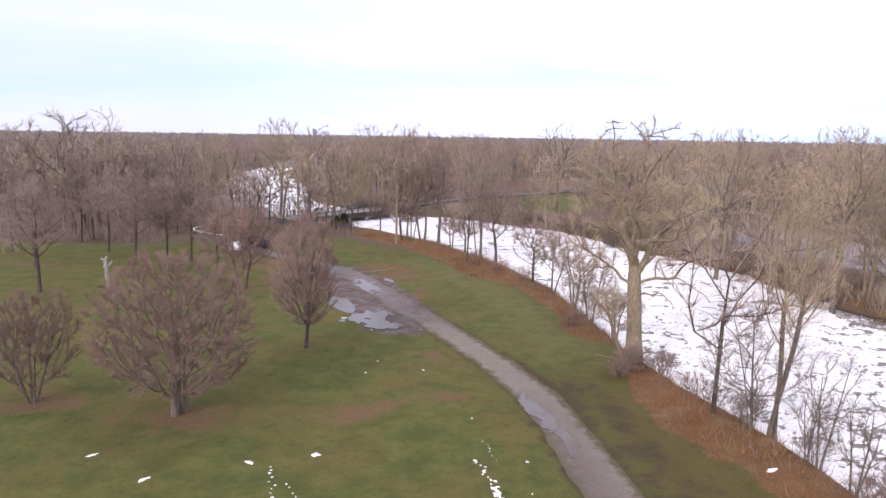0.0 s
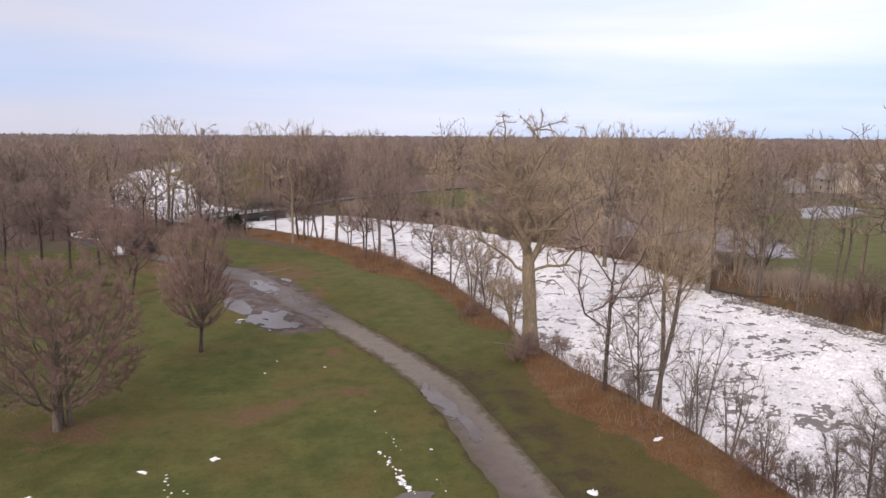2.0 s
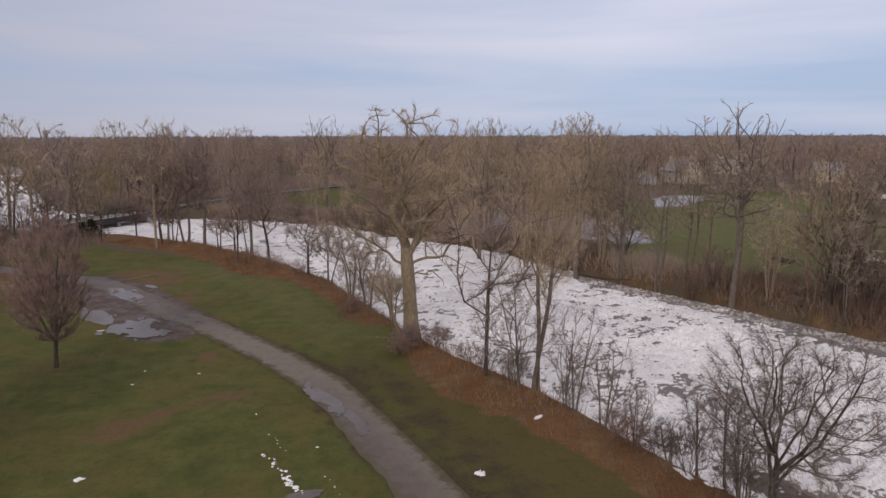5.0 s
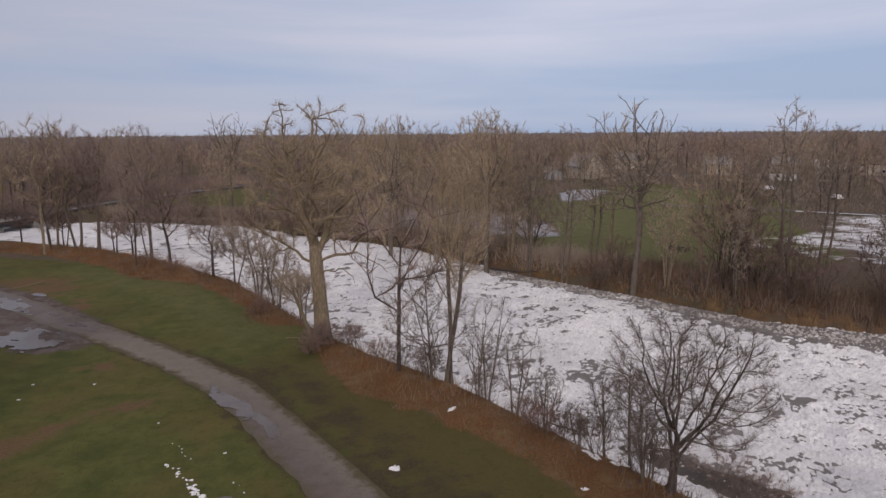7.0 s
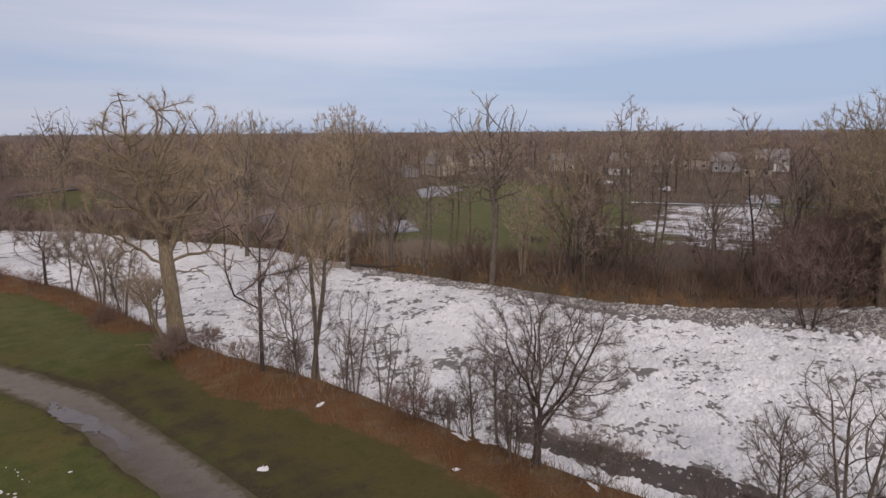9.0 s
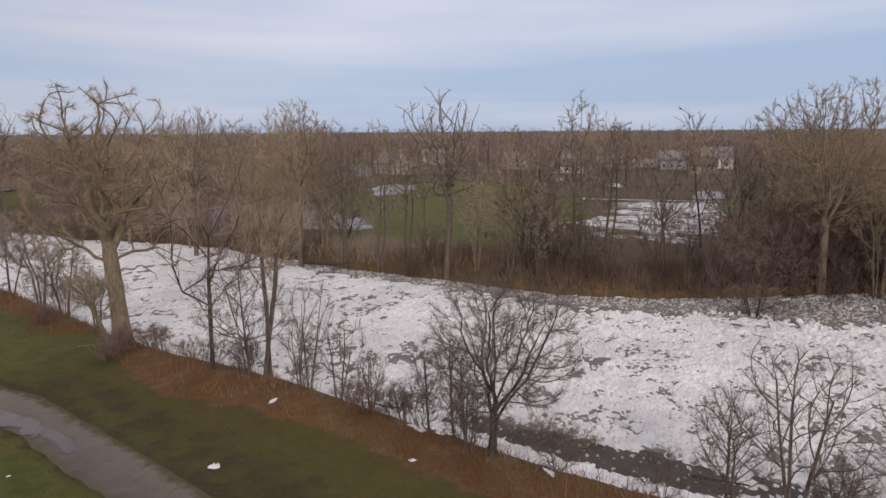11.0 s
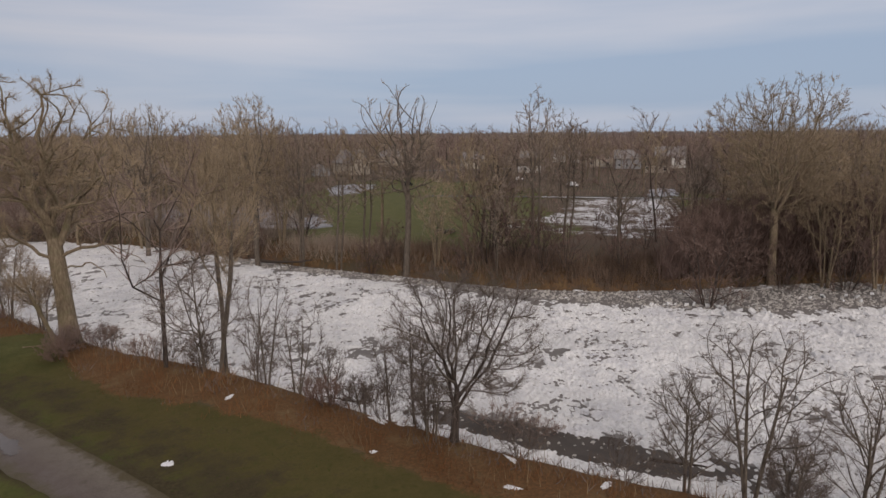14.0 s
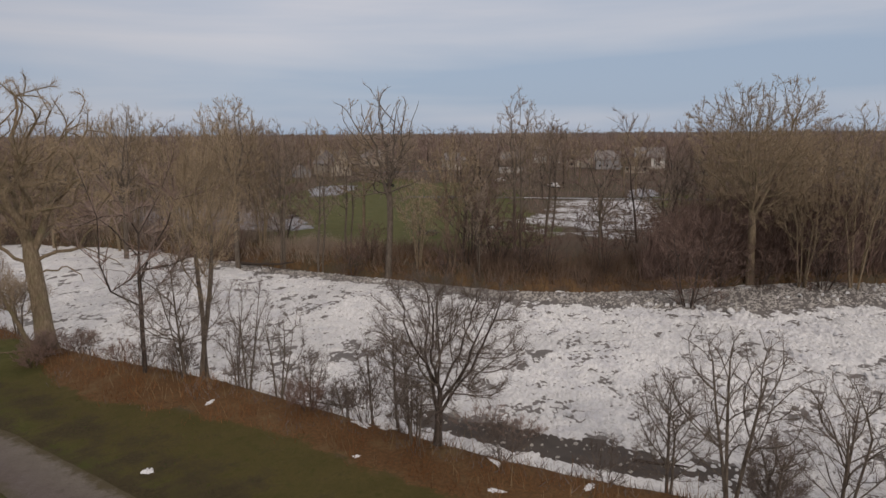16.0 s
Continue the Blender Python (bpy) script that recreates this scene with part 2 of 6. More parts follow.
def ice_material(name, a, b, fleck):
    m = Nodes(name, 0.55, 0.4).world_place()
    fine, mid, broad = m.noise(4.5, 6.0, 0.7), m.noise(0.7, 4.0, 0.6), m.noise(0.09, 3.0)
    c = m.mix(m.span(mid, 0.35, 0.68), a, b)
    c = m.mix(m.span(m.noise(0.33, 6.0, 0.7, None, 0.5), 0.48, 0.66, 0.0, 0.62), c, tuple(v * k for v, k in zip(b, (0.72, 0.72, 0.78))))
    # flecks: brownish specks, and small shadowed gaps painted into the colour
    c = m.mix(m.span(fine, 0.50, 0.66, 0.0, 0.72), c, fleck)
    c = m.mix(m.span(m.noise(1.7, 5.0, 0.7, (1.0, 1.0, 0.4), 0.8), 0.60, 0.67, 0.0, 0.75), c, tuple(v * 0.62 for v in fleck))
    c = m.mix(m.span(broad, 0.44, 0.66, 0.0, 0.55), c, tuple(0.72 * v for v in b))
    return m.colour(c).bump(m.math("ADD", fine, mid), 0.7, 0.06).mat


def plain(name, paint, rough=0.7, metal=0.0, wear=0.25, scale=3.0):
    m = Nodes(name, rough, 0.35)
    m.bsdf.inputs["Metallic"].default_value = metal
    n = m.noise(scale, 5.0, 0.65)
    c = m.mix(m.span(n, 0.35, 0.7, 0.0, 1.0), paint, tuple(v * (1 - wear) for v in paint))
    return m.colour(c).bump(n, 0.15, 0.01).mat


GROUND = ground_material()
GRAVEL = gravel_material()
PUDDLE = water_material("puddle_water", (0.075, 0.06, 0.052), 0.12)
RIVER_WATER = water_material("slush_water", (0.155, 0.145, 0.140), 0.55, 0.3)
OPEN_SLUSH = water_material("open_slush", (0.066, 0.056, 0.050), 0.6, 0.25)
ICE = ice_material("river_ice", (0.905, 0.91, 0.915), (0.775, 0.79, 0.81), (0.43, 0.42, 0.41))
POND_ICE = water_material("pond_ice", (0.20, 0.205, 0.225), 0.34)
ICE_DIRTY = ice_material("dirty_ice", (0.60, 0.58, 0.55), (0.42, 0.40, 0.37), (0.22, 0.19, 0.16))
SNOW = plain("old_snow", (0.86, 0.87, 0.90), 0.6, 0, 0.12, 6.0)
REED = twiggy("dry_weeds", (0.165, 0.072, 0.030), (0.32, 0.165, 0.074))
STRAW = twiggy("pale_straw", (0.26, 0.18, 0.10), (0.36, 0.27, 0.16))
BLADE = twiggy("grass_blades", (0.06, 0.088, 0.02), (0.12, 0.14, 0.04))
CONCRETE = plain("weathered_concrete", (0.34, 0.33, 0.31), 0.85)
STEEL = plain("dark_steel", (0.05, 0.046, 0.044), 0.6, 0.3)
WOOD_DARK = plain("weathered_wood", (0.10, 0.08, 0.065), 0.85, 0, 0.4)
WALL_WHITE = plain("white_siding", (0.72, 0.71, 0.68), 0.7, 0, 0.12)
WALL_CREAM = plain("cream_siding", (0.50, 0.44, 0.36), 0.75, 0, 0.15)
WALL_GREY = plain("grey_siding", (0.34, 0.34, 0.35), 0.75, 0, 0.15)
ROOF_GREY = plain("grey_shingles", (0.30, 0.28, 0.275), 0.9, 0, 0.3)
ROOF_BROWN = plain("brown_shingles", (0.15, 0.115, 0.09), 0.9, 0, 0.3)
GLASS = plain("window_glass", (0.03, 0.035, 0.04), 0.1, 0, 0.1)
CAR_DARK = plain("dark_car_paint", (0.03, 0.03, 0.035), 0.25, 0.2, 0.1)
CAR_WHITE = plain("white_car_paint", (0.75, 0.75, 0.75), 0.3, 0.0, 0.05)
RUBBER = plain("rubber", (0.02, 0.02, 0.02), 0.8)
ASPHALT = plain("wet_asphalt", (0.06, 0.058, 0.056), 0.6, 0, 0.3, 0.6)


# ---------------------------------------------------------------- mesh helpers
def mesh_np(name, verts, faces, mat, smooth=False):
    """A mesh from arrays; all faces have the same number of corners."""
    verts, faces = np.asarray(verts, np.float32), np.asarray(faces, np.int32)
    me = bpy.data.meshes.new(name)
    n, k = faces.shape
    me.vertices.add(len(verts))
    me.vertices.foreach_set("co", verts.ravel())
    me.loops.add(n * k)
    me.loops.foreach_set("vertex_index", faces.ravel())
    me.polygons.add(n)
    me.polygons.foreach_set("loop_start", np.arange(0, n * k, k, dtype=np.int32))
    me.polygons.foreach_set("use_smooth", np.full(n, smooth))
    me.update(calc_edges=True)
    me.materials.append(mat)
    return me


def part(name, bm, material, parent, label=""):
    """Links a bmesh, or a mesh, as one object under a thing or a part."""
    if isinstance(bm, bmesh.types.BMesh):
        me = bpy.data.meshes.new(name)
        bm.to_mesh(me)
        bm.free()
        me.materials.append(material)
    else:
        me = bm
    ob = new(name, me)
    ob.parent = parent
    return tagged(ob, label) if label else ob


def box(bm, x0, x1, y0, y1, z0, z1, bevel=0.0):
    m = Matrix.LocRotScale(((x0 + x1) / 2, (y0 + y1) / 2, (z0 + z1) / 2), None, (x1 - x0, y1 - y0, z1 - z0))
    geo = bmesh.ops.create_cube(bm, size=1.0, matrix=m)
    if bevel:
        edges = {e for v in geo["verts"] for e in v.link_edges}
        bmesh.ops.bevel(bm, geom=list(edges), offset=bevel, segments=2, affect="EDGES")
    return bm


def one_box(*dims):
    return box(bmesh.new(), *dims)


def unit(v):
    return v / np.maximum(np.linalg.norm(v, axis=-1, keepdims=True), 1e-9)


def tubes(groups, sides):
    """Tubes along polylines: a list of (points, radii); verts and quads."""
    verts, faces, at = [], [], 0
    by = {}
    for p, r in groups:
        by.setdefault(len(p), []).append((p, r))
    for n, items in by.items():
        p = np.array([i[0] for i in items])
        r = np.array([i[1] for i in items])
        t = unit(np.gradient(p, axis=1))
        ref = np.where(np.abs(t[..., 2:3]) < 0.8, np.array([0, 0, 1.0]), np.array([1.0, 0, 0]))
        u = unit(np.cross(t, ref))
        w = np.cross(t, u)
        ang = np.arange(sides) / sides * 2 * np.pi
        ring = u[:, :, None] * np.cos(ang)[:, None] + w[:, :, None] * np.sin(ang)[:, None]
        v = p[:, :, None] + ring * r[:, :, None, None]
        b = len(items)
        idx = np.arange(b * n * sides).reshape(b, n, sides) + at
        a0, a1 = idx[:, :-1], idx[:, 1:]
        q = np.stack([a0, np.roll(a0, -1, 2), np.roll(a1, -1, 2), a1], -1).reshape(-1, 4)
        verts.append(v.reshape(-1, 3))
        faces.append(q)
        at += b * n * sides
    return np.concatenate(verts), np.concatenate(faces)


def spikes(base, way, length, width, rng, sides=3):
    """Thin tapered twigs: verts and triangles."""
    t = unit(way)
    u = unit(np.cross(t, unit(rng.normal(size=t.shape))))
    w = np.cross(t, u)
    n = len(base)
    if sides == 2:
        v = np.stack([base - u * width[:, None] * 0.5, base + u * width[:, None] * 0.5, base + t * length[:, None]], 1).reshape(-1, 3)
        return v, np.arange(3 * n).reshape(n, 3)
    ring = [base + (u * math.cos(k * 2 * math.pi / sides) + w * math.sin(k * 2 * math.pi / sides)) * width[:, None] * 0.5 for k in range(sides)]
    v = np.stack(ring + [base + t * length[:, None]], 1).reshape(-1, 3)
    o = np.arange(n)[:, None] * (sides + 1)
    f = np.concatenate([o + np.array([[k, (k + 1) % sides, sides]]) for k in range(sides)], 0)
    return v, f


# ---------------------------------------------------------------- plan
NEAR_BANK = [(-129, 532), (-100, 307), (-66, 203), (-55, 184), (-44, 170), (-33, 160), (-23, 153), (-13, 146.5), (2, 127.4), (10.5, 111), (17, 91.5), (19.0, 76), (20.3, 64), (22.3, 54.5), (24.4, 48.5), (26.0, 42), (27.2, 34), (28.3, 28), (29.3, 22), (30.8, 16.5), (33.5, 9), (37, 0), (42, -14), (52, -40), (70, -90), (90, -150)]
FAR_BANK = [(-97, 545), (-88, 378), (-58, 285), (-40, 214), (-23, 194), (-14, 185), (1, 180), (15.5, 167.5), (28.6, 153), (36, 135.5), (43, 120.5), (49, 107.5), (51.8, 93), (54, 81.5), (57.5, 69.5), (61, 57.5), (63.8, 47.5), (69.5, 39.5), (77, 32.5), (86, 26), (93, 20.5), (98, 12), (104, -4), (115, -30), (130, -80), (150, -150)]
RIVER = np.array(NEAR_BANK + FAR_BANK[::-1], float)
TRACK = [(-33, 116), (-22, 106), (-13.5, 97), (-8.5, 87.5), (-4.0, 77.5), (1.2, 67), (5.4, 57.4), (8.1, 49.6), (9.3, 42), (10.2, 35.5), (10.8, 30.2), (11.4, 20), (11.2, 6), (9.5, -12), (4, -40), (-6, -90)]
ICE_LEVEL = -1.8


def inside(poly, x, y):
    poly = np.asarray(poly, float)
    res = np.zeros(np.shape(x), bool)
    for (ax, ay), (bx, by) in zip(poly, np.roll(poly, -1, 0)):
        if ay != by:
            res ^= ((ay > y) != (by > y)) & (x < (bx - ax) * (y - ay) / (by - ay) + ax)
    return res


def off_line(line, x, y, close=False):
    """Distance to a polyline."""
    line = np.asarray(line, float)
    best = np.full(np.shape(x), 1e9)
    pairs = zip(line, np.roll(line, -1, 0)) if close else zip(line[:-1], line[1:])
    for (ax, ay), (bx, by) in pairs:
        dx, dy = bx - ax, by - ay
        s = np.clip(((x - ax) * dx + (y - ay) * dy) / (dx * dx + dy * dy), 0, 1)
        best = np.minimum(best, np.hypot(x - ax - s * dx, y - ay - s * dy))
    return best


def river_depth(x, y):
    """Metres inside the river (positive) or outside it (negative)."""
    d = off_line(RIVER, x, y, True)
    return np.where(inside(RIVER, x, y), d, -d)


def smooth(v, a, b):
    s = np.clip((v - a) / (b - a), 0, 1)
    return s * s * (3 - 2 * s)


def waves(x, y, size, seed):
    g = np.random.default_rng(seed)
    total = np.zeros(np.shape(x))
    for k in range(6):
        th, ph = g.uniform(0, 6.28, 2)
        s = size * g.uniform(0.6, 1.7)
        total += np.sin((x * math.cos(th) + y * math.sin(th)) / s * 2 * math.pi + ph)
    return total / 6


def ground_height(x, y):
    x, y = np.asarray(x, float), np.asarray(y, float)
    d = river_depth(x, y)
    bank = -2.7 * smooth(d, -3.2, 1.2)
    lumps = 0.16 * waves(x, y, 14, 3) + 0.05 * waves(x, y, 4, 4)
    flat = smooth(off_line(TRACK, x, y), 5.0, 14.0) * smooth(-d, 0, 6)
    flat = flat * (1 - np.exp(-((x + 8) ** 2 + (y - 72) ** 2) / 120.0))
    return bank + lumps * flat


def ground_at(x, y):
    return float(ground_height(np.array([x]), np.array([y]))[0])


FIELD = [(58, 90), (66, 66), (84, 58), (100, 62), (135, 100), (175, 150), (150, 185), (100, 150)]
FAR_SNOW = [(91.5, 73.4), (93.2, 67.2), (94.2, 60), (96.3, 51.9), (101.4, 45.8), (116.8, 51.8), (157, 69), (166, 77), (152.8, 87.4), (146.2, 95.8), (121.3, 79.4), (110.1, 79.4), (102.3, 82.1)]
PONDS = [[(112.5, 151.4), (115.7, 145.7), (132.2, 155.6), (147, 171.6), (136, 177)], [(70, 101), (73, 98.5), (80, 109), (85, 118), (80, 117)], [(162, 80.4), (165.8, 75.6), (191.3, 88.4), (184, 91.5)]]
MEADOW = [(-13, 186), (14, 215), (46, 244), (52, 225), (46, 190), (31, 160), (14, 176), (-2, 184)]
FAR_ROAD = [(-15, 180.5), (-9, 192), (-0.7, 206), (12, 219.3), (26.7, 234), (45, 249), (80, 274), (130, 300)]
FLOODED = [(50, 125), (59, 112), (69, 99), (78, 102), (86, 126), (84, 150), (66, 162), (55, 144)]
LAWN = [(-60, -60), (10, -60), (25, 0), (24.2, 15), (22.2, 21), (21.6, 25), (21.3, 30.8), (20.2, 35), (18.4, 39.7), (16.5, 43.6), (15.6, 48), (15.6, 52.4), (16.6, 57.5), (17.2, 62), (16.4, 65), (12.9, 67.6), (13.6, 74.5), (12.0, 83), (9.2, 91.5), (2.4, 97.5), (1.0, 106), (-4, 113.5), (-9.5, 119.5), (-18, 129), (-34, 128), (-52, 118), (-80, 120), (-120, 118), (-110, 40)]
LEAFY = [(-6.4, 46.6, 3.0, 2.2), (-3.6, 48.6, 2.4, 1.2), (0.8, 50.0, 2.8, 1.2), (-0.9, 60.2, 1.9, 1.8), (-3, 84, 2.0, 6), (-9, 100, 6, 5), (-17.8, 45.4, 5.5, 3.2), (-29.6, 47.4, 4.6, 2.6), (-12.6, 61.5, 1.0, 0.9),
         (-8.5, 100, 7, 5), (-6, 95, 4, 6), (-20, 92, 7, 8), (-26, 86, 3, 3), (-40, 84, 2.5, 2), (-26, 104, 9, 6), (-42, 108, 8, 3), (-62, 100, 6, 2.5)]


def build_ground():
    fine_x, fine_y = np.arange(-64, 100, 0.9), np.arange(8, 150, 0.9)
    grow = np.cumsum(2.0 * 1.16 ** np.arange(40))
    grow = grow[grow < 4400]
    xs = np.concatenate([fine_x[0] - grow[::-1], fine_x, fine_x[-1] + grow])
    ys = np.concatenate([fine_y[0] - grow[::-1], fine_y, fine_y[-1] + grow])
    gx, gy = np.meshgrid(xs, ys)
    x, y = gx.ravel(), gy.ravel()
    z = ground_height(x, y)
    verts = np.stack([x, y, z], 1)
    w, h = len(xs), len(ys)
    i = np.arange(h * w).reshape(h, w)
    faces = np.stack([i[:-1, :-1], i[:-1, 1:], i[1:, 1:], i[1:, :-1]], -1).reshape(-1, 4)
    me = mesh_np("ground", verts, faces, GROUND, True)
    d = river_depth(x, y)
    lawn = inside(LAWN, x, y)
    lawn_d = np.where(lawn, 1, -1) * off_line(LAWN, x, y, True)
    field_d = np.where(inside(FIELD, x, y), 1, -1) * off_line(FIELD, x, y, True)
    snow_d = np.where(inside(FAR_SNOW, x, y), 1, -1) * off_line(FAR_SNOW, x, y, True)
    flood_d = np.where(inside(FLOODED, x, y), 1, -1) * off_line(FLOODED, x, y, True)
    flood = smooth(flood_d, -4, 5) * (0.70 + 0.28 * waves(x, y, 11, 19))
    green_far = smooth(waves(x, y, 60, 9) - 0.02 * np.abs(x - 160), -0.2, 0.1) * smooth(x, 90, 110) * smooth(-y, -260, -200)
    meadow_d = np.where(inside(MEADOW, x, y), 1, -1) * off_line(MEADOW, x, y, True)
    pale_grass = np.maximum(smooth(field_d, -4, 4), 0.1 * smooth(meadow_d, -3, 5))
    pale_grass = np.maximum(pale_grass, 0.55 * smooth(-off_line([(13, 62), (9.5, 80), (4, 94), (-3, 107)], x, y), -5.5, -1.5))
    open_land = np.maximum(np.maximum(0.62 * smooth(meadow_d, -3, 4), smooth(lawn_d, -2, 1.5)), np.maximum(smooth(field_d, -4, 3), green_far))
    near_side = smooth(-off_line(NEAR_BANK, x, y) + 0.9 * off_line(FAR_BANK, x, y), 0, 4) * smooth(-y, -148, -138)
    dry = (smooth(d, -13, -9.5) * (1 - smooth(lawn_d + 1.1 * waves(x, y, 5, 33), -0.9, 1.1)) + smooth(d, -3.0, -2.0)) * near_side + 0.5 * smooth(d, -5, -2) * (1 - near_side) * smooth(x, 40, 50)
    leaf = np.zeros(len(x))
    for cx, cy, rx, ry in LEAFY:
        leaf = np.maximum(leaf, 0.75 * np.exp(-(((x - cx) / rx) ** 2 + ((y - cy) / ry) ** 2)))
    track = off_line(TRACK, x, y)
    right = smooth(x + 0.03 * (y - 40) ** 2 * (y > 40), 11.5, 13.0)
    mud = 0.66 * np.exp(-((track - 4.3) / 2.2) ** 2) * right * smooth(-y, -62, -52) + 0.72 * smooth(-track, -3.3, -1.6)
    mud = np.maximum(mud, 0.40 * np.exp(-((x - 16.8) / 3.6) ** 2) * smooth(y, 4, 12) * smooth(-y, -43, -35))
    olive = smooth(x + 0.12 * (y - 30), 11.5, 15.5) * smooth(-y, -66, -46)
    wetmud = smooth(-off_line([(-16, 98), (-9.5, 86), (-4.0, 71)], x, y), -6.5, -3.0)
    for name, val in (("dry", np.clip(dry, 0, 1)), ("leaf", leaf), ("olive", olive), ("pale_grass", pale_grass), ("mud", mud), ("wetmud", wetmud), ("litter", 1 - open_land), ("flood", flood), ("snow", smooth(snow_d, -3.0, 4.0) * (0.60 + 0.36 * waves(x, y, 9, 17) - 0.22 * smooth(-x, -112, -98)))):
        at = me.attributes.new(name, "FLOAT", "POINT")
        at.data.foreach_set("value", val.astype(np.float32))
    return tagged(new("ground", me), "damp green lawn with brown leaf litter and dry river banks", "ground", kind="structure")


build_ground()


def ribbon(line, width, z, step=1.0, ragged=0.25, seed=1):
    """A strip along a line with uneven edges; verts, quads and how far along the middle they lie."""
    line = np.array(line, float)
    seg = np.hypot(*np.diff(line, axis=0).T)
    s = np.concatenate([[0], np.cumsum(seg)])
    at = np.arange(0, s[-1], step)
    mid = np.stack([np.interp(at, s, line[:, 0]), np.interp(at, s, line[:, 1])], 1)
    for _ in range(6):
        mid[1:-1] = (mid[:-2] + 2 * mid[1:-1] + mid[2:]) / 4
    t = unit(np.gradient(mid, axis=0))
    nrm = np.stack([t[:, 1], -t[:, 0]], 1)
    g = np.random.default_rng(seed)
    cols = np.linspace(-1, 1, 9)
    rows = []
    for j, c in enumerate(cols):
        wob = 0
        if abs(c) == 1:
            r = g.normal(size=len(at) + 8)
            wob = np.convolve(r, np.hanning(9) / 2, "valid")[: len(at)] * ragged
        p = mid + nrm * (c * width / 2 + np.sign(c) * wob)[..., None] if abs(c) == 1 else mid + nrm * c * width / 2
        rows.append(np.column_stack([p, np.full(len(p), z + (1 - c * c) * 0.03 - 0.018 * math.exp(-((abs(c) - 0.5) / 0.18) ** 2))]))
    v = np.stack(rows, 1)
    n, k = v.shape[:2]
    i = np.arange(n * k).reshape(n, k)
    f = np.stack([i[:-1, :-1], i[:-1, 1:], i[1:, 1:], i[1:, :-1]], -1).reshape(-1, 4)
    return v.reshape(-1, 3), f


pv, pf = ribbon([(x - 0.15, y) for x, y in TRACK], 3.6, 0.02, step=0.4, ragged=0.10)
path_mesh = mesh_np("path", pv, pf[:, ::-1], GRAVEL, True)
wet = path_mesh.attributes.new("wet", "FLOAT", "POINT")
side = np.tile(np.array([0.2, 0.2, 0.3, 0.4, 0.6, 0.8, 0.9, 0.9, 0.9]), len(pv) // 9)
wet.data.foreach_set("value", np.clip(smooth(pv[:, 1], 64, 76) + side * smooth(-pv[:, 1], -54, -44), 0, 1).astype(np.float32))
rim = path_mesh.attributes.new("rim", "FLOAT", "POINT")
rim.data.foreach_set("value", np.tile(np.array([0.9, 0.6, 0.25, 0.0, 0.25, 0.0, 0.25, 0.6, 0.9], np.float32), len(pv) // 9))
tagged(new("path", path_mesh), "worn grey gravel path curving across the lawn", "path", kind="structure")


def blob_outline(cx, cy, rx, ry, turn, seed, n=44, rough=0.28):
    g = np.random.default_rng(seed)
    th = np.arange(n) / n * 2 * np.pi
    r = np.ones(n)
    for k in range(2, 9):
        r += rough / k ** 0.8 * g.normal() * np.cos(k * th + g.uniform(0, 6.28))
    r = np.clip(r, 0.35, 1.6)
    px, py = rx * r * np.cos(th), ry * r * np.sin(th)
    c, s = math.cos(radians(turn)), math.sin(radians(turn))
    return np.column_stack([cx + px * c - py * s, cy + px * s + py * c])


def puddle(cx, cy, rx, ry, turn, seed, z=0.05, step=0.13):
    """A sheet of water that ends where the mud rises through it."""
    z += 0.004 * (seed % 4)
    c, sn = math.cos(radians(turn)), math.sin(radians(turn))
    n, m = int(1.5 * rx / step), int(1.5 * ry / step)
    wet, spot = set(), {}
    for i in range(-n, n):
        for j in range(-m, m):
            u, w = i * step, j * step
            lump = noise.fractal((u * 0.9 + seed * 7.3, w * 0.55, seed * 1.7), 0.9, 2.1, 5)
            if 0.80 - (u / rx) ** 2 - (w / ry) ** 2 + 1.15 * lump > 0:
                wet.add((i, j))
    verts, faces = [], []
    for i, j in sorted(wet):
        ids = []
        for p in ((i, j), (i + 1, j), (i + 1, j + 1), (i, j + 1)):
            if p not in spot:
                spot[p] = len(verts)
                u, w = (p[0] + 0.35 * noise.noise((p[0] * 0.7, p[1] * 0.7, seed))) * step, p[1] * step
                verts.append((cx + u * c - w * sn, cy + u * sn + w * c, z))
            ids.append(spot[p])
        faces.append(ids)
    me = bpy.data.meshes.new("puddle")
    me.from_pydata(verts, [], faces)
    me.materials.append(PUDDLE)
    return tagged(new("puddle", me), "shallow puddle of meltwater mirroring the sky", "puddle", "puddles by the path")


for row in ((-7.3, 71.6, 2.7, 4.2, 22, 11), (-11.9, 78.6, 1.3, 4.6, 24, 12), (-9.9, 88.0, 1.6, 4.6, 24, 13), (-5.2, 80.6, 0.4, 2.4, 24, 14), (7.2, 47.4, 0.95, 3.4, 14, 15),
            (8.7, 42.2, 0.6, 2.2, 5, 16), (-2.9, 75.0, 0.5, 1.4, 30, 17), (3.6, 33.6, 1.2, 0.6, 20, 18), (-7.2, 92.0, 0.5, 1.6, 30, 19), (-1.6, 72.2, 0.35, 0.9, 20, 20), (-8.0, 83.0, 0.4, 1.5, 24, 21)):
    puddle(*row)


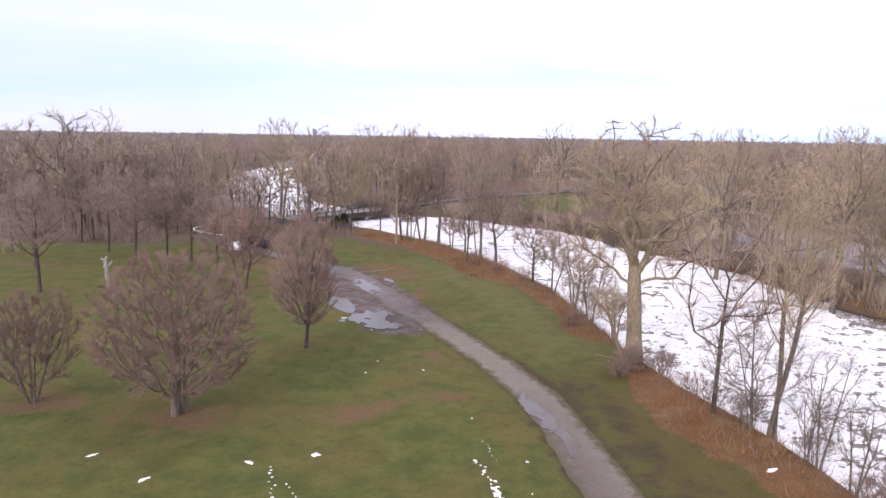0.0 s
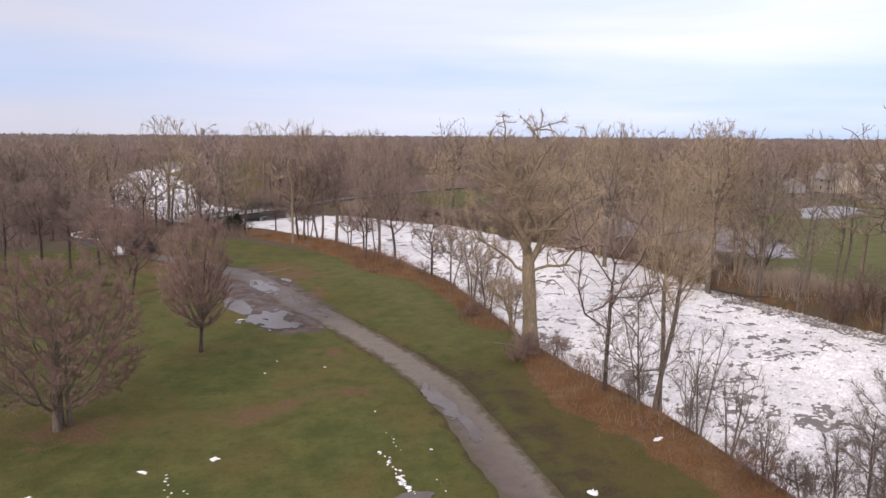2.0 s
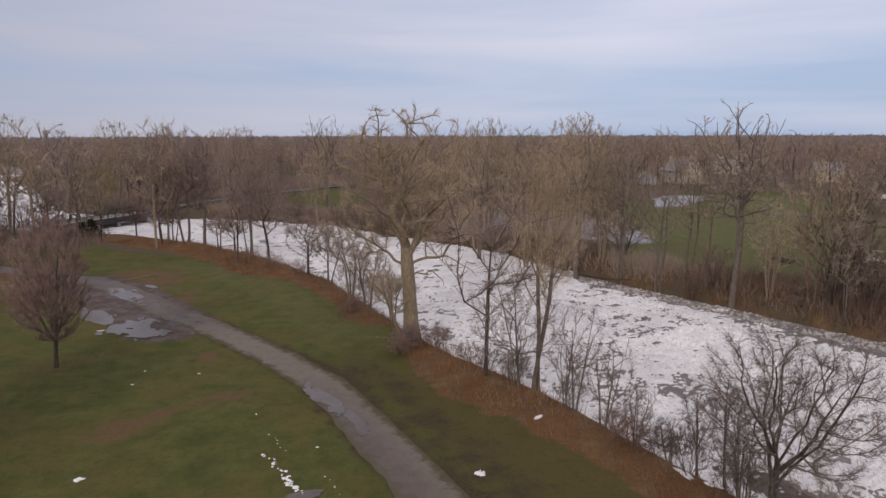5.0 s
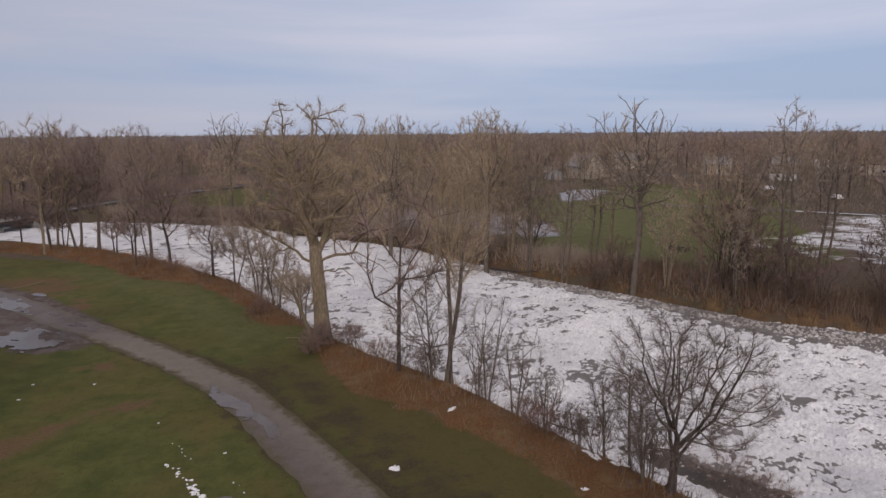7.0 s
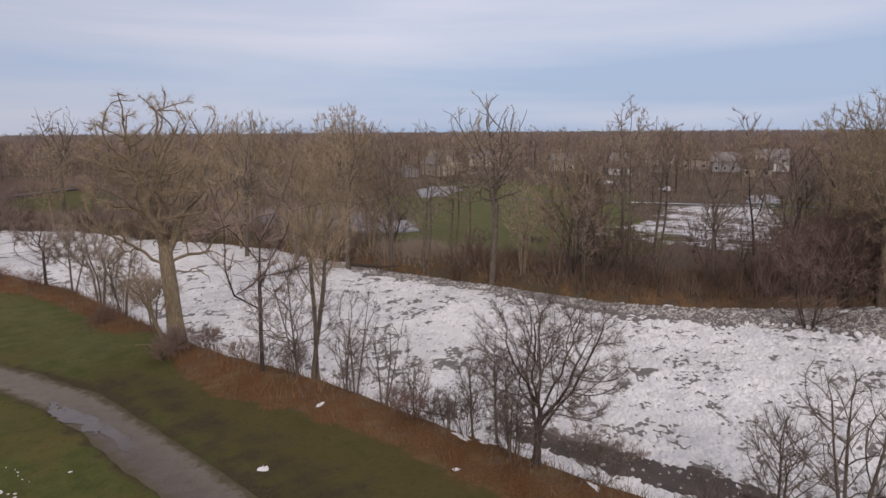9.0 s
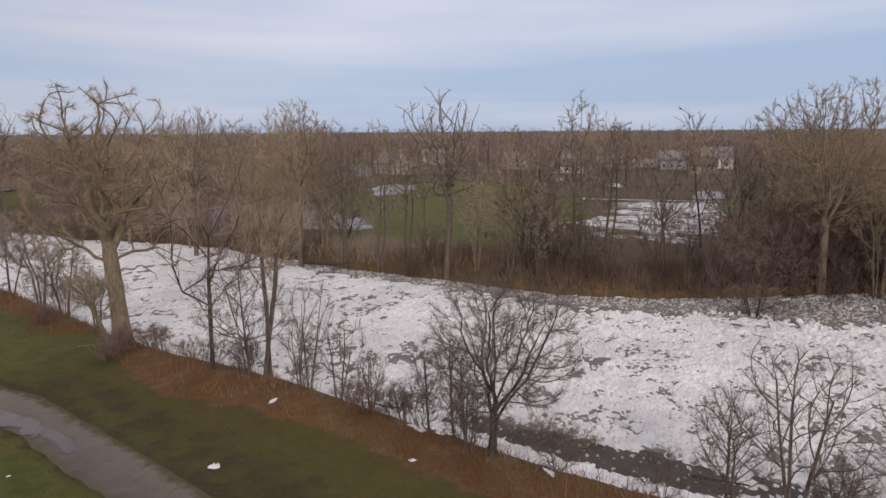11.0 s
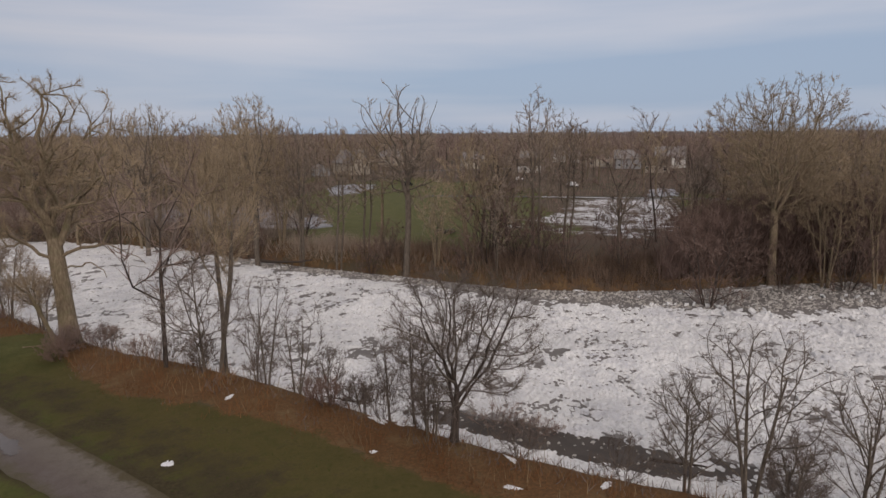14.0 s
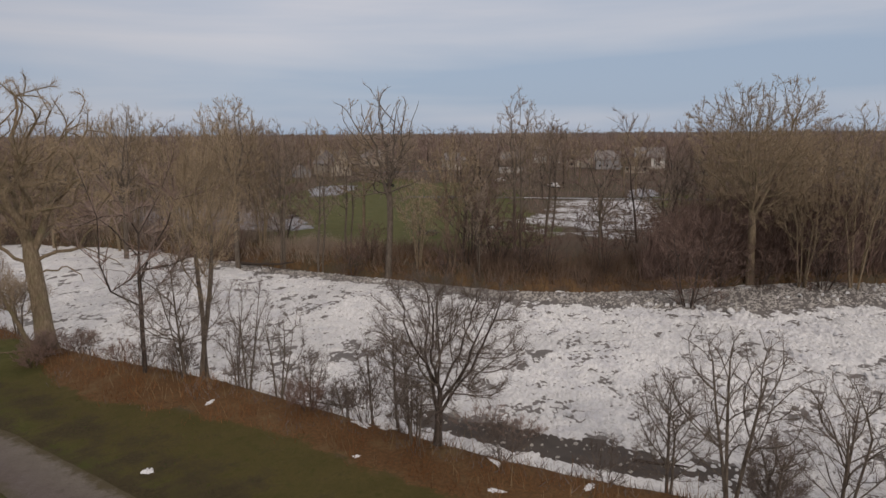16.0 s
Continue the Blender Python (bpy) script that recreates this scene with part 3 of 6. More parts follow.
def pond(poly, seed):
    """A frozen flood pool with an uneven shore."""
    p = np.array(poly, float)
    g = np.random.default_rng(seed)
    for _ in range(4):
        p = np.stack([p * 0.75 + np.roll(p, -1, 0) * 0.25, p * 0.25 + np.roll(p, -1, 0) * 0.75], 1).reshape(-1, 2) if _ < 3 else p
        p = p + g.normal(0, 0.5, p.shape)
    bm = bmesh.new()
    top = [bm.verts.new((x, y, 0.22)) for x, y in p]
    rim = [bm.verts.new((x, y, -0.2)) for x, y in p.mean(0) + (p - p.mean(0)) * 1.03]
    bm.faces.new(top)
    for k in range(len(p)):
        j = (k + 1) % len(p)
        bm.faces.new([rim[k], rim[j], top[j], top[k]])
    bmesh.ops.recalc_face_normals(bm, faces=bm.faces[:])
    bmesh.ops.triangulate(bm, faces=bm.faces[:])
    me = bpy.data.meshes.new("frozen_pond")
    bm.to_mesh(me)
    bm.free()
    me.materials.append(POND_ICE)
    return tagged(new("frozen_pond", me), "pale grey frozen flood pool on the far field", "pond", "frozen ponds")


for k, poly in enumerate(PONDS):
    pond(poly, 900 + k)


# ---------------------------------------------------------------- river
def jam_height(x, y, dn, df, fine):
    """The top of the packed ice over the water level: plates at odd heights, cracked and lumpy."""
    wx = x + 0.5 * noise.noise((x * 0.9, y * 0.9, 3.0)) + 1.2 * noise.noise((x * 0.16, y * 0.16, 7.0))
    wy = y + 0.5 * noise.noise((x * 0.9, y * 0.9, 5.0)) + 1.2 * noise.noise((x * 0.16, y * 0.16, 9.0))
    d, pts = noise.voronoi((wx * 0.62, wy * 0.85, 0.0))
    plate = noise.cell(pts[0] * 37.0)
    crack = d[1] - d[0]
    h = 0.05 + 0.10 * plate + 0.11 * min(crack * 2.2, 1.0)
    h += 0.10 * noise.noise((x * 0.35, y * 0.5, 1.0)) + 0.12 * noise.noise((x * 1.5, y * 2.4, 2.0))
    if fine:
        h += 0.18 * noise.noise((x * 3.2, y * 5.2, 4.0)) + 0.05 * noise.noise((x * 7.0, y * 7.0, 14.0))
    wide = noise.noise((x * 0.075, y * 0.11, 11.0))
    h += 0.11 * wide
    # open slush under the near bank, and broken water along the far bank
    h -= 0.60 * math.exp(-((y - 22.5) / 6.0) ** 2) * math.exp(-((dn - 3.2) / 1.15) ** 2)
    if x > 50:
        edge = 2.0 + 8.0 * min(max((x - 58) / 16, 0), 1)
        if df < edge + 3:
            h -= (0.25 + 0.16 * noise.noise((x * 0.3, y * 0.55, 13.0))) * min(max((edge + 3 - df) / 3, 0), 1)
    if dn < 1.6:
        h = max(h, 0.10 + 0.06 * noise.noise((x, y, 6.0)))
    return h


def jam_grid(x0, x1, y0, y1, step):
    """A stretch of the jam as a grid, cut to the river."""
    xs, ys = np.arange(x0, x1 + 0.01, step), np.arange(y0, y1 + 0.01, step)
    gx, gy = np.meshgrid(xs, ys)
    x, y = gx.ravel(), gy.ravel()
    depth = river_depth(x, y)
    use = depth > -1.3
    dn, df = off_line(NEAR_BANK, x, y), off_line(FAR_BANK, x, y)
    z = np.full(len(x), 0.1)
    for k in np.nonzero(use)[0]:
        z[k] = jam_height(float(x[k]), float(y[k]), float(dn[k]), float(df[k]), step < 0.6)
    # the shore has a thin pushed-up rim
    w = len(xs)
    i = np.arange(len(x)).reshape(len(ys), w)
    f = np.stack([i[:-1, :-1], i[:-1, 1:], i[1:, 1:], i[1:, :-1]], -1).reshape(-1, 4)
    f = f[use[f].all(1)]
    f = f[(z[f] > -0.06).any(1)]
    ids = np.unique(f)
    back = np.zeros(len(x), int)
    back[ids] = np.arange(len(ids))
    return np.column_stack([x, y, z + ICE_LEVEL])[ids], back[f]


def build_river():
    river = new("river", None)
    tagged(river, "river jammed with broken white ice", "river", kind="structure")
    bm = bmesh.new()
    bm.faces.new([bm.verts.new((x, y, ICE_LEVEL)) for x, y in RIVER])
    bmesh.ops.triangulate(bm, faces=bm.faces[:])
    part("water", bm, RIVER_WATER, river, "dark grey slushy water")
    v, f = ribbon([(28.8, 36), (29.8, 31), (30.7, 27), (31.5, 23), (32.6, 19.3), (34.4, 15), (37, 9)], 4.4, ICE_LEVEL + 0.02, 0.5, 0.4, 35)
    part("open_slush", mesh_np("open_slush", v, f[:, ::-1], OPEN_SLUSH, True), None, river, "dark open slush under the near bank")
    vs, fs, o = [], [], 0
    for row in ((14, 104, 4, 48, 0.22), (10, 70, 48, 86, 0.30), (-20, 60, 86, 134, 0.7), (-60, 34, 134, 200, 1.0), (-140, -20, 200, 420, 2.5), (30, 125, -40, 4, 1.1)):
        v, f = jam_grid(*row)
        vs.append(v)
        fs.append(f + o)
        o += len(v)
    tagged(part("pack_ice", mesh_np("pack_ice", np.concatenate(vs), np.concatenate(fs), ICE, False), None, river, "rough white pack ice with dark gaps"), kind="stuff")
    # slabs that were pushed up on the jam
    g = np.random.default_rng(21)
    made = 0
    while made < 300:
        x, y = g.uniform(26, 92), 8 + 62 * g.random() ** 1.5
        if float(river_depth(np.array([x]), np.array([y]))[0]) < 6.0 or noise.noise((x * 0.11, y * 0.16, 20.0)) < -0.05:
            continue
        n = int(g.integers(4, 7))
        th = (np.arange(n) + g.uniform(-0.3, 0.3, n)) / n * 2 * math.pi
        r = g.uniform(0.16, 0.42) * g.uniform(0.7, 1.2, n)
        ox, oy = np.cos(th) * r * 1.3, np.sin(th) * r * 0.85
        tx, ty = g.normal(0, 0.3, 2)
        up = ox * tx + oy * ty
        t = g.uniform(0.03, 0.09)
        v = np.concatenate([np.column_stack([ox * 0.93, oy * 0.93, up + t]), np.column_stack([ox, oy, up - 0.16])])
        f = [(0, i, i + 1) for i in range(1, n - 1)]
        for i in range(n):
            j = (i + 1) % n
            f += [(n + i, n + j, j), (n + i, j, i)]
        ob = part("ice_floe", mesh_np("ice_floe", v, f, ICE), None, river)
        ob.location = (x, y, ICE_LEVEL + 0.2)
        made += 1
    # broken bits in the slush along the far bank
    m = 60000
    x, y = g.uniform(24, 104, m), g.uniform(0, 110, m)
    dn = off_line(NEAR_BANK, x, y)
    keep = (river_depth(x, y) > 0.2) & ((off_line(FAR_BANK, x, y) < 3 + 8 * smooth(x, 58, 74)) & (x > 44) | (np.abs(y - 22.5) < 8) & (dn < 5.5) & (dn > 1.2) & (g.random(m) < 0.3))
    x, y = x[keep], y[keep]
    r = 0.06 + 0.26 * g.random(len(x)) ** 2
    ph = g.uniform(0, 6.28, len(x))
    ring = [np.column_stack([x + 1.3 * r * np.cos(ph + k * 1.5708), y + r * np.sin(ph + k * 1.5708), np.full(len(x), ICE_LEVEL - 0.05)]) for k in range(4)]
    tip = np.column_stack([x + r * 0.3 * np.cos(ph), y + r * 0.3 * np.sin(ph), ICE_LEVEL + 0.08 + r * g.uniform(0.1, 0.6, len(x))])
    v = np.stack(ring + [tip], 1).reshape(-1, 3)
    o = np.arange(len(x))[:, None] * 5
    f = np.concatenate([o + np.array([[k, (k + 1) % 4, 4]]) for k in range(4)])
    tagged(part("ice_rubble", mesh_np("ice_rubble", v, f, ICE_DIRTY), None, river, "dirty lumps of broken ice along the far bank"), kind="stuff")
    return river


build_river()


# ---------------------------------------------------------------- trees
def bend(start, way, length, n, rng, wander, lift):
    """A branch line: wanders, and turns up (lift > 0) or droops."""
    p = [np.array(start, float)]
    d = unit(np.array(way, float))
    for k in range(n - 1):
        d = unit(d + rng.normal(0, wander, 3) + np.array([0, 0, lift]))
        p.append(p[-1] + d * length / (n - 1))
    return np.array(p)


def turn_off(d, angle, az):
    """A way at an angle from d, round it by az."""
    d = unit(np.array(d, float))
    ref = np.array([0, 0, 1.0]) if abs(d[2]) < 0.9 else np.array([1.0, 0, 0])
    u = unit(np.cross(d, ref))
    w = np.cross(d, u)
    return d * math.cos(angle) + (u * math.cos(az) + w * math.sin(az)) * math.sin(angle)


def skeleton(trunks, tips, bf, wander, rng, soft=2):
    """Joins crown points to the trunks by the shortest way with regard to the way down to the root (bf: cosine of the branching angle).
    Gives places, parents and the trunk that each belongs to."""
    pos, par, way = [], [], []
    for line, root in trunks:
        for k, p in enumerate(line):
            before = len(pos) - 1 if k else root
            way.append(0.0 if before < 0 else way[before] + float(np.linalg.norm(p - pos[before])))
            par.append(before)
            pos.append(p)
    fixed = len(pos)
    n = len(tips)
    best, via = np.full(n, 1e9), np.zeros(n, int)
    first = 0
    for line, root in trunks:
        lo = 0 if root >= 0 else len(line) - 1 if any(r >= 0 for _, r in trunks) else max(1, int(0.25 * len(line)))
        for k in range(first + lo, first + len(line)):
            c = np.linalg.norm(tips - pos[k], axis=1) + bf * way[k]
            m = c < best
            best[m], via[m] = c[m], k
        first += len(line)
    left = np.ones(n, bool)
    for _ in range(n):
        i = int(np.argmin(np.where(left, best, 1e9)))
        left[i] = False
        me = len(pos)
        pos.append(tips[i])
        par.append(int(via[i]))
        way.append(way[via[i]] + float(np.linalg.norm(tips[i] - pos[via[i]])))
        c = np.linalg.norm(tips - tips[i], axis=1) + bf * way[me]
        m = left & (c < best)
        best[m], via[m] = c[m], me
    pos, par = np.array(pos), np.array(par)
    tot = len(pos)
    weight = np.ones(tot)
    for k in range(tot - 1, -1, -1):
        if par[k] >= 0:
            weight[par[k]] += weight[k]
    heavy = np.full(tot, -1)
    for k in range(tot):
        p = par[k]
        if p >= 0 and (heavy[p] < 0 or weight[k] > weight[heavy[p]]):
            heavy[p] = k
    free = np.arange(fixed, tot)
    step = np.linalg.norm(pos[free] - pos[par[free]], axis=1)[:, None]
    pos[free] += rng.normal(0, wander, (len(free), 3)) * step * np.array([1, 1, 0.6])
    for _ in range(soft):
        nxt = np.where(heavy[free] >= 0, heavy[free], free)
        pos[free] = 0.5 * pos[free] + 0.25 * (pos[par[free]] + pos[nxt])
    return pos, par, weight, heavy, fixed


def crown_points(n, height, crown, base, mid, lean, rng, shell=0.42, uneven=0.16, bare_top=0.0):
    """Points in an uneven egg: base and mid give where it begins and where it is widest."""
    zb = base * height
    zm = zb + (height - zb) * mid
    d = unit(rng.normal(size=(n * 2, 3)))
    r = rng.random(n * 2) ** shell
    k = rng.normal(0, 1.7, (7, 3))
    ph = rng.uniform(0, 6.28, 7)
    r = r * (1 - 0.5 * uneven + uneven * np.sin(d @ k.T * 1.6 + ph).mean(1) * 2.2)
    p = d * r[:, None] * np.array([crown, crown, 1.0])
    p[:, 2] = zm + np.where(p[:, 2] > 0, p[:, 2] * (height - zm), p[:, 2] * (zm - zb))
    p[:, :2] += np.outer(np.clip(p[:, 2], 0, None), np.array(lean))
    drop = bare_top * smooth(p[:, 2], height * 0.60, height * 0.80)
    return p[rng.random(len(p)) > drop][:n]


def fill(pos, height, crown, lean=(0, 0)):
    """Stretches a skeleton to its height and half width."""
    pos = pos * np.array([1, 1, height / np.percentile(pos[:, 2], 99.3)])
    pos[:, 2] = np.minimum(pos[:, 2], height + 0.6 * (pos[:, 2] - height))
    side = np.outer(np.clip(pos[:, 2], 0, None), np.array(lean))
    r = np.hypot(*(pos[:, :2] - side).T)
    k = min(max(crown / np.percentile(r, 96), 0.8), 1.4)
    pos[:, :2] = side + (pos[:, :2] - side) * (1 + (k - 1) * smooth(r, 0, crown * 0.4))[:, None]
    return pos


def chains(par, heavy, start, pos, rad):
    """Splits a branch and all that hangs from it into lines along the heaviest way."""
    kids = {}
    for k, p in enumerate(par):
        kids.setdefault(int(p), []).append(k)
    out, todo = [], [(int(par[start]), start)]
    while todo:
        p, k = todo.pop()
        line = [p, k]
        while True:
            more = kids.get(k, [])
            if not more:
                break
            k2 = int(heavy[k])
            todo += [(k, m) for m in more if m != k2]
            line.append(k2)
            k = k2
        r = rad[line].copy()
        r[0] = r[1]
        out.append((pos[line], r))
    return out


def make_tree(height, radius, crown, seed, base=0.3, mid=0.45, stems=1, points=420, bf=0.6, twigs=3500, twig_len=0.9, twig_w=0.022, lean=(0, 0), wander=0.16,
              mats=(BARK_GREY, BARK_GREY, TWIG_GREY), name="bare_tree", splay=0.2, up=0.35, leader=0.55, straight=0.03, tip=0.011, bare_top=0.0, shell=0.42, uneven=0.16, split=False, leaders=0, spread=0.45, tops=(0.74, 0.90), arms=()):
    """A leafless tree at the origin: trunk, limbs and twigs. crown: half its width in metres; base: where the crown begins; leader: how far up the stem goes."""
    rng = np.random.default_rng(seed)
    trunks = []
    for s in range(stems):
        az = s / max(stems, 1) * 6.283 + rng.uniform(0, 1.2)
        out = splay * (0.6 + 0.8 * rng.random()) if stems > 1 else 0.0
        d = np.array([math.cos(az) * out + lean[0], math.sin(az) * out + lean[1], 1.0])
        top = leader * height * (1 if stems == 1 else rng.uniform(0.75, 1.0))
        start = np.array([math.cos(az), math.sin(az), 0]) * radius * (stems > 1) * 1.4 + np.array([0, 0, -0.4])
        trunks.append((bend(start, d, (top + 0.4) / max(0.8, unit(d)[2]), max(6, int(top / 0.7)), rng, straight, 0.015), -1))
    head = trunks[0][0]
    q = np.linspace(0, 1, 11)[1:, None]
    turn = rng.uniform(0, 6.28)
    for j in range(leaders):          # stout leaders from the trunk's head
        az = turn + j / leaders * 6.283 + rng.uniform(-0.35, 0.35)
        out = np.array([math.cos(az), math.sin(az), 0.0])
        root = len(head) - 1 - j % 3
        a = head[root]
        end = np.array([lean[0], lean[1], 0]) * height * 0.8 + out * crown * spread * rng.uniform(0.7, 1.2) + np.array([0, 0, height * rng.uniform(*tops)])
        mid_p = a + (end - a) * 0.45 + out * crown * 0.12
        lp = a * (1 - q) ** 2 + mid_p * 2 * q * (1 - q) + end * q ** 2
        trunks.append((lp + np.cumsum(rng.normal(0, wander * 0.9, (10, 3)), 0) * np.array([1, 1, 0.3]) * np.minimum(q * 2.5, 1), root))
    for az, reach, rise, low in arms:          # long low boughs: direction, length, rise, how far down the trunk
        out = np.array([math.cos(radians(az)), math.sin(radians(az)), 0.0])
        root = max(2, len(head) - 1 - low)
        a = head[root]
        lp = a + out * reach * q + np.array([0, 0, 1.0]) * (rise * q + 0.28 * reach * np.sin(q * 3.1))
        trunks.append((lp + np.cumsum(rng.normal(0, 0.14, (10, 3)), 0), root))
    tips = crown_points(points, height, crown, base, mid, lean, rng, shell, uneven, bare_top)
    pos, par, weight, heavy, fixed = skeleton(trunks, tips, bf, wander, rng)
    pos = fill(pos, height, crown, lean)
    whole = radius if stems == 1 else radius * 0.75
    power = math.log(whole * 0.85 / tip) / math.log(max(weight[0], weight[:fixed].max(), 3))
    rad = tip * weight ** power
    foot = np.clip(pos[:, 2] + 0.4, 0, None)
    rad[:fixed] *= 1 + 0.55 * np.exp(-foot[:fixed] / (radius * 2.2 + 0.05))
    # the stems, then what hangs from them
    tree = new(name, None)
    at, thick = 0, []
    for line, root in trunks:
        ids = np.arange(at, at + len(line))
        at += len(line)
        run = list(ids) if root < 0 else [root] + list(ids)
        thick += list(ids)
        r = rad[run].copy()
        if root >= 0:
            r[0] = r[1]
        v, f = tubes([(pos[run], r)], 9)
        word = "limb" if root >= 0 else "trunk" if stems == 1 else "stem"
        part(word, mesh_np(word, v, f, mats[0], True), None, tree)
    inner = set(thick)
    starts = [k for k in range(fixed, len(pos)) if k not in inner and int(par[k]) in inner]
    if split:
        big = [k for k in starts if weight[k] >= 6]
        small = [k for k in starts if weight[k] < 6]
        for k in big:
            v, f = tubes(chains(par, heavy, k, pos, rad), 5)
            part("bough" if leaders else "limb", mesh_np("limb", v, f, mats[1], True), None, tree)
    else:
        small = starts
    if small:
        v, f = tubes([c for k in small for c in chains(par, heavy, k, pos, rad)], 4)
        word = "brushwork" if split else "branchwork"
        tagged(part(word, mesh_np(word, v, f, mats[1], True), None, tree), kind="stuff" if split or leaders else "")
    # twigs: along the thin branches, then once more along the first twigs
    fine = np.array([k for k in range(fixed, len(pos)) if weight[k] < 14])
    seg_a, seg_b = pos[par[fine]], pos[fine]
    wt = np.linalg.norm(seg_b - seg_a, axis=1) * np.where(weight[fine] < 4, 1.5, 0.7)
    wt = wt * (1 - bare_top * smooth(seg_b[:, 2], height * 0.66, height * 0.84))
    twigs = int(twigs * 1.7)
    n1 = int(twigs * 0.26)
    pick = rng.choice(len(wt), n1, p=wt / wt.sum())
    k = rng.random(n1)[:, None]
    foot = seg_a[pick] * (1 - k) + seg_b[pick] * k
    way = unit(unit(seg_b[pick] - seg_a[pick]) + rng.normal(0, 0.6, (n1, 3)) + np.array([0, 0, up]))
    ln = twig_len * rng.uniform(0.6, 1.4, n1)
    v1, f1 = spikes(foot, way, ln, np.full(n1, twig_w) * rng.uniform(0.8, 1.4, n1), rng)
    n2 = twigs - n1
    pick = rng.integers(0, n1, n2)
    foot2 = foot[pick] + way[pick] * (ln[pick] * rng.uniform(0.15, 0.9, n2))[:, None]
    way2 = unit(way[pick] + rng.normal(0, 0.6, (n2, 3)) + np.array([0, 0, up * 0.6]))
    v2, f2 = spikes(foot2, way2, twig_len * 0.62 * rng.uniform(0.5, 1.4, n2), np.full(n2, twig_w * 1.1), rng, 2)
    part("crown", mesh_np("crown", np.concatenate([v1, v2]), np.concatenate([f1, f2 + len(v1)]), mats[2]), None, tree)
    return tree


def put(tree, x, y, rz=0, scale=1.0, z=None, sink=0.0):
    tree.matrix_basis = Matrix.LocRotScale((x, y, (ground_at(x, y) if z is None else z) - sink), Euler((0, 0, radians(rz))), (scale,) * 3)
    return tree


def again(tree, x, y, rz, scale, sink=0.05):
    ob = copy_thing(tree, Matrix.Identity(4))
    ob.matrix_basis = Matrix.LocRotScale((x, y, ground_at(x, y) - sink), Euler((0, 0, radians(rz))), (scale,) * 3)
    return ob


BANKY = (BARK_GREY, BARK_GREY, TWIG_BANK)
GREY, TAN, DARK = (BARK_GREY, BARK_GREY, TWIG_GREY), (BARK_TAN, BARK_TAN, TWIG_TAN), (BARK_DARK, BARK_DARK, TWIG_BROWN)
DUSK = (BARK_GREY, BARK_GREY, TWIG_BROWN)
RED, OLIVE = (BARK_DARK, BARK_DARK, TWIG_RED), (BARK_TAN, BARK_TAN, TWIG_OLIVE)

# the great cottonwood on the near bank
put(tagged(make_tree(21.6, 0.74, 6.9, 101, base=0.36, mid=0.46, points=820, bf=0.30, lean=(0.005, 0.09), twigs=22000, twig_len=0.55, twig_w=0.019, wander=0.22, bare_top=0.35, leader=0.40, straight=0.012, tip=0.026, uneven=0.25, leaders=4, spread=0.52, tops=(0.78, 0.95),
                     arms=((-25, 5.0, -0.6, 3), (-60, 3.4, -0.4, 4), (150, 4.6, 0.8, 3), (95, 4.0, 0.6, 2)), split=True, up=0.15, mats=TAN, name="cottonwood_tree"), "great bare cottonwood with a thick pale trunk on the riverbank", "tree"), 17.9, 59.6)
# lawn trees, with dense upswept twigs
LAWN_TREES = "trees on the lawn"
put(tagged(make_tree(12.4, 0.19, 3.0, 102, base=0.13, mid=0.48, points=950, bf=0.78, twigs=26000, twig_len=0.5, twig_w=0.019, mats=(BARK_DARK, BARK_GREY, TWIG_RED), up=0.45, leader=0.9, uneven=0.1, wander=0.08, split=True, name="ornamental_tree"), "slender bare tree with dense reddish upswept twigs", "tree", LAWN_TREES), -12.7, 61.6)
put(tagged(make_tree(11.4, 0.34, 5.7, 103, base=0.08, mid=0.50, stems=3, points=1400, bf=0.42, twigs=46000, twig_len=0.46, twig_w=0.0195, leader=0.72, tip=0.008, mats=(BARK_GREY, BARK_GREY, TWIG_LAWN), splay=0.05, up=0.35, uneven=0.08, wander=0.14, split=True, name="clump_tree"), "broad bare multi-stemmed tree standing in leaf litter", "tree", LAWN_TREES), -18.8, 46.2)
put(tagged(make_tree(8.2, 0.15, 3.3, 104, base=0.10, mid=0.55, stems=5, points=620, bf=0.6, twigs=17000, twig_len=0.45, twig_w=0.017, tip=0.008, mats=(BARK_GREY, BARK_GREY, TWIG_LAWN), splay=0.22, up=0.2, leader=0.5, uneven=0.12, split=True, name="clump_tree"), "bare multi-stemmed shrub tree on the lawn", "tree", LAWN_TREES), -30.3, 47.8)
put(tagged(make_tree(10.6, 0.22, 4.9, 105, base=0.20, mid=0.5, stems=2, points=460, bf=0.5, twigs=17000, twig_len=0.7, twig_w=0.02, mats=RED, splay=0.14, up=0.15, leader=0.4, split=True, name="ornamental_tree"), "rounded bare tree with reddish brown twigs", "tree", LAWN_TREES), -25.7, 85.6)
put(tagged(make_tree(13.3, 0.24, 4.6, 106, base=0.30, points=300, twigs=5500, twig_len=0.9, twig_w=0.026, bf=0.42, up=0.1, mats=DARK), "bare dark tree at the lawn's edge", "tree", LAWN_TREES), -49.8, 81.8)
put(tagged(make_tree(4.8, 0.27, 0.8, 107, base=0.55, points=9, twigs=8, twig_len=0.4, mats=(BARK_PALE, BARK_PALE, BARK_PALE), name="snag", leader=0.75, lean=(-0.06, 0), tip=0.12), "pale broken snag with peeling bark on the lawn", "dead tree", LAWN_TREES), -40.9, 81.5)
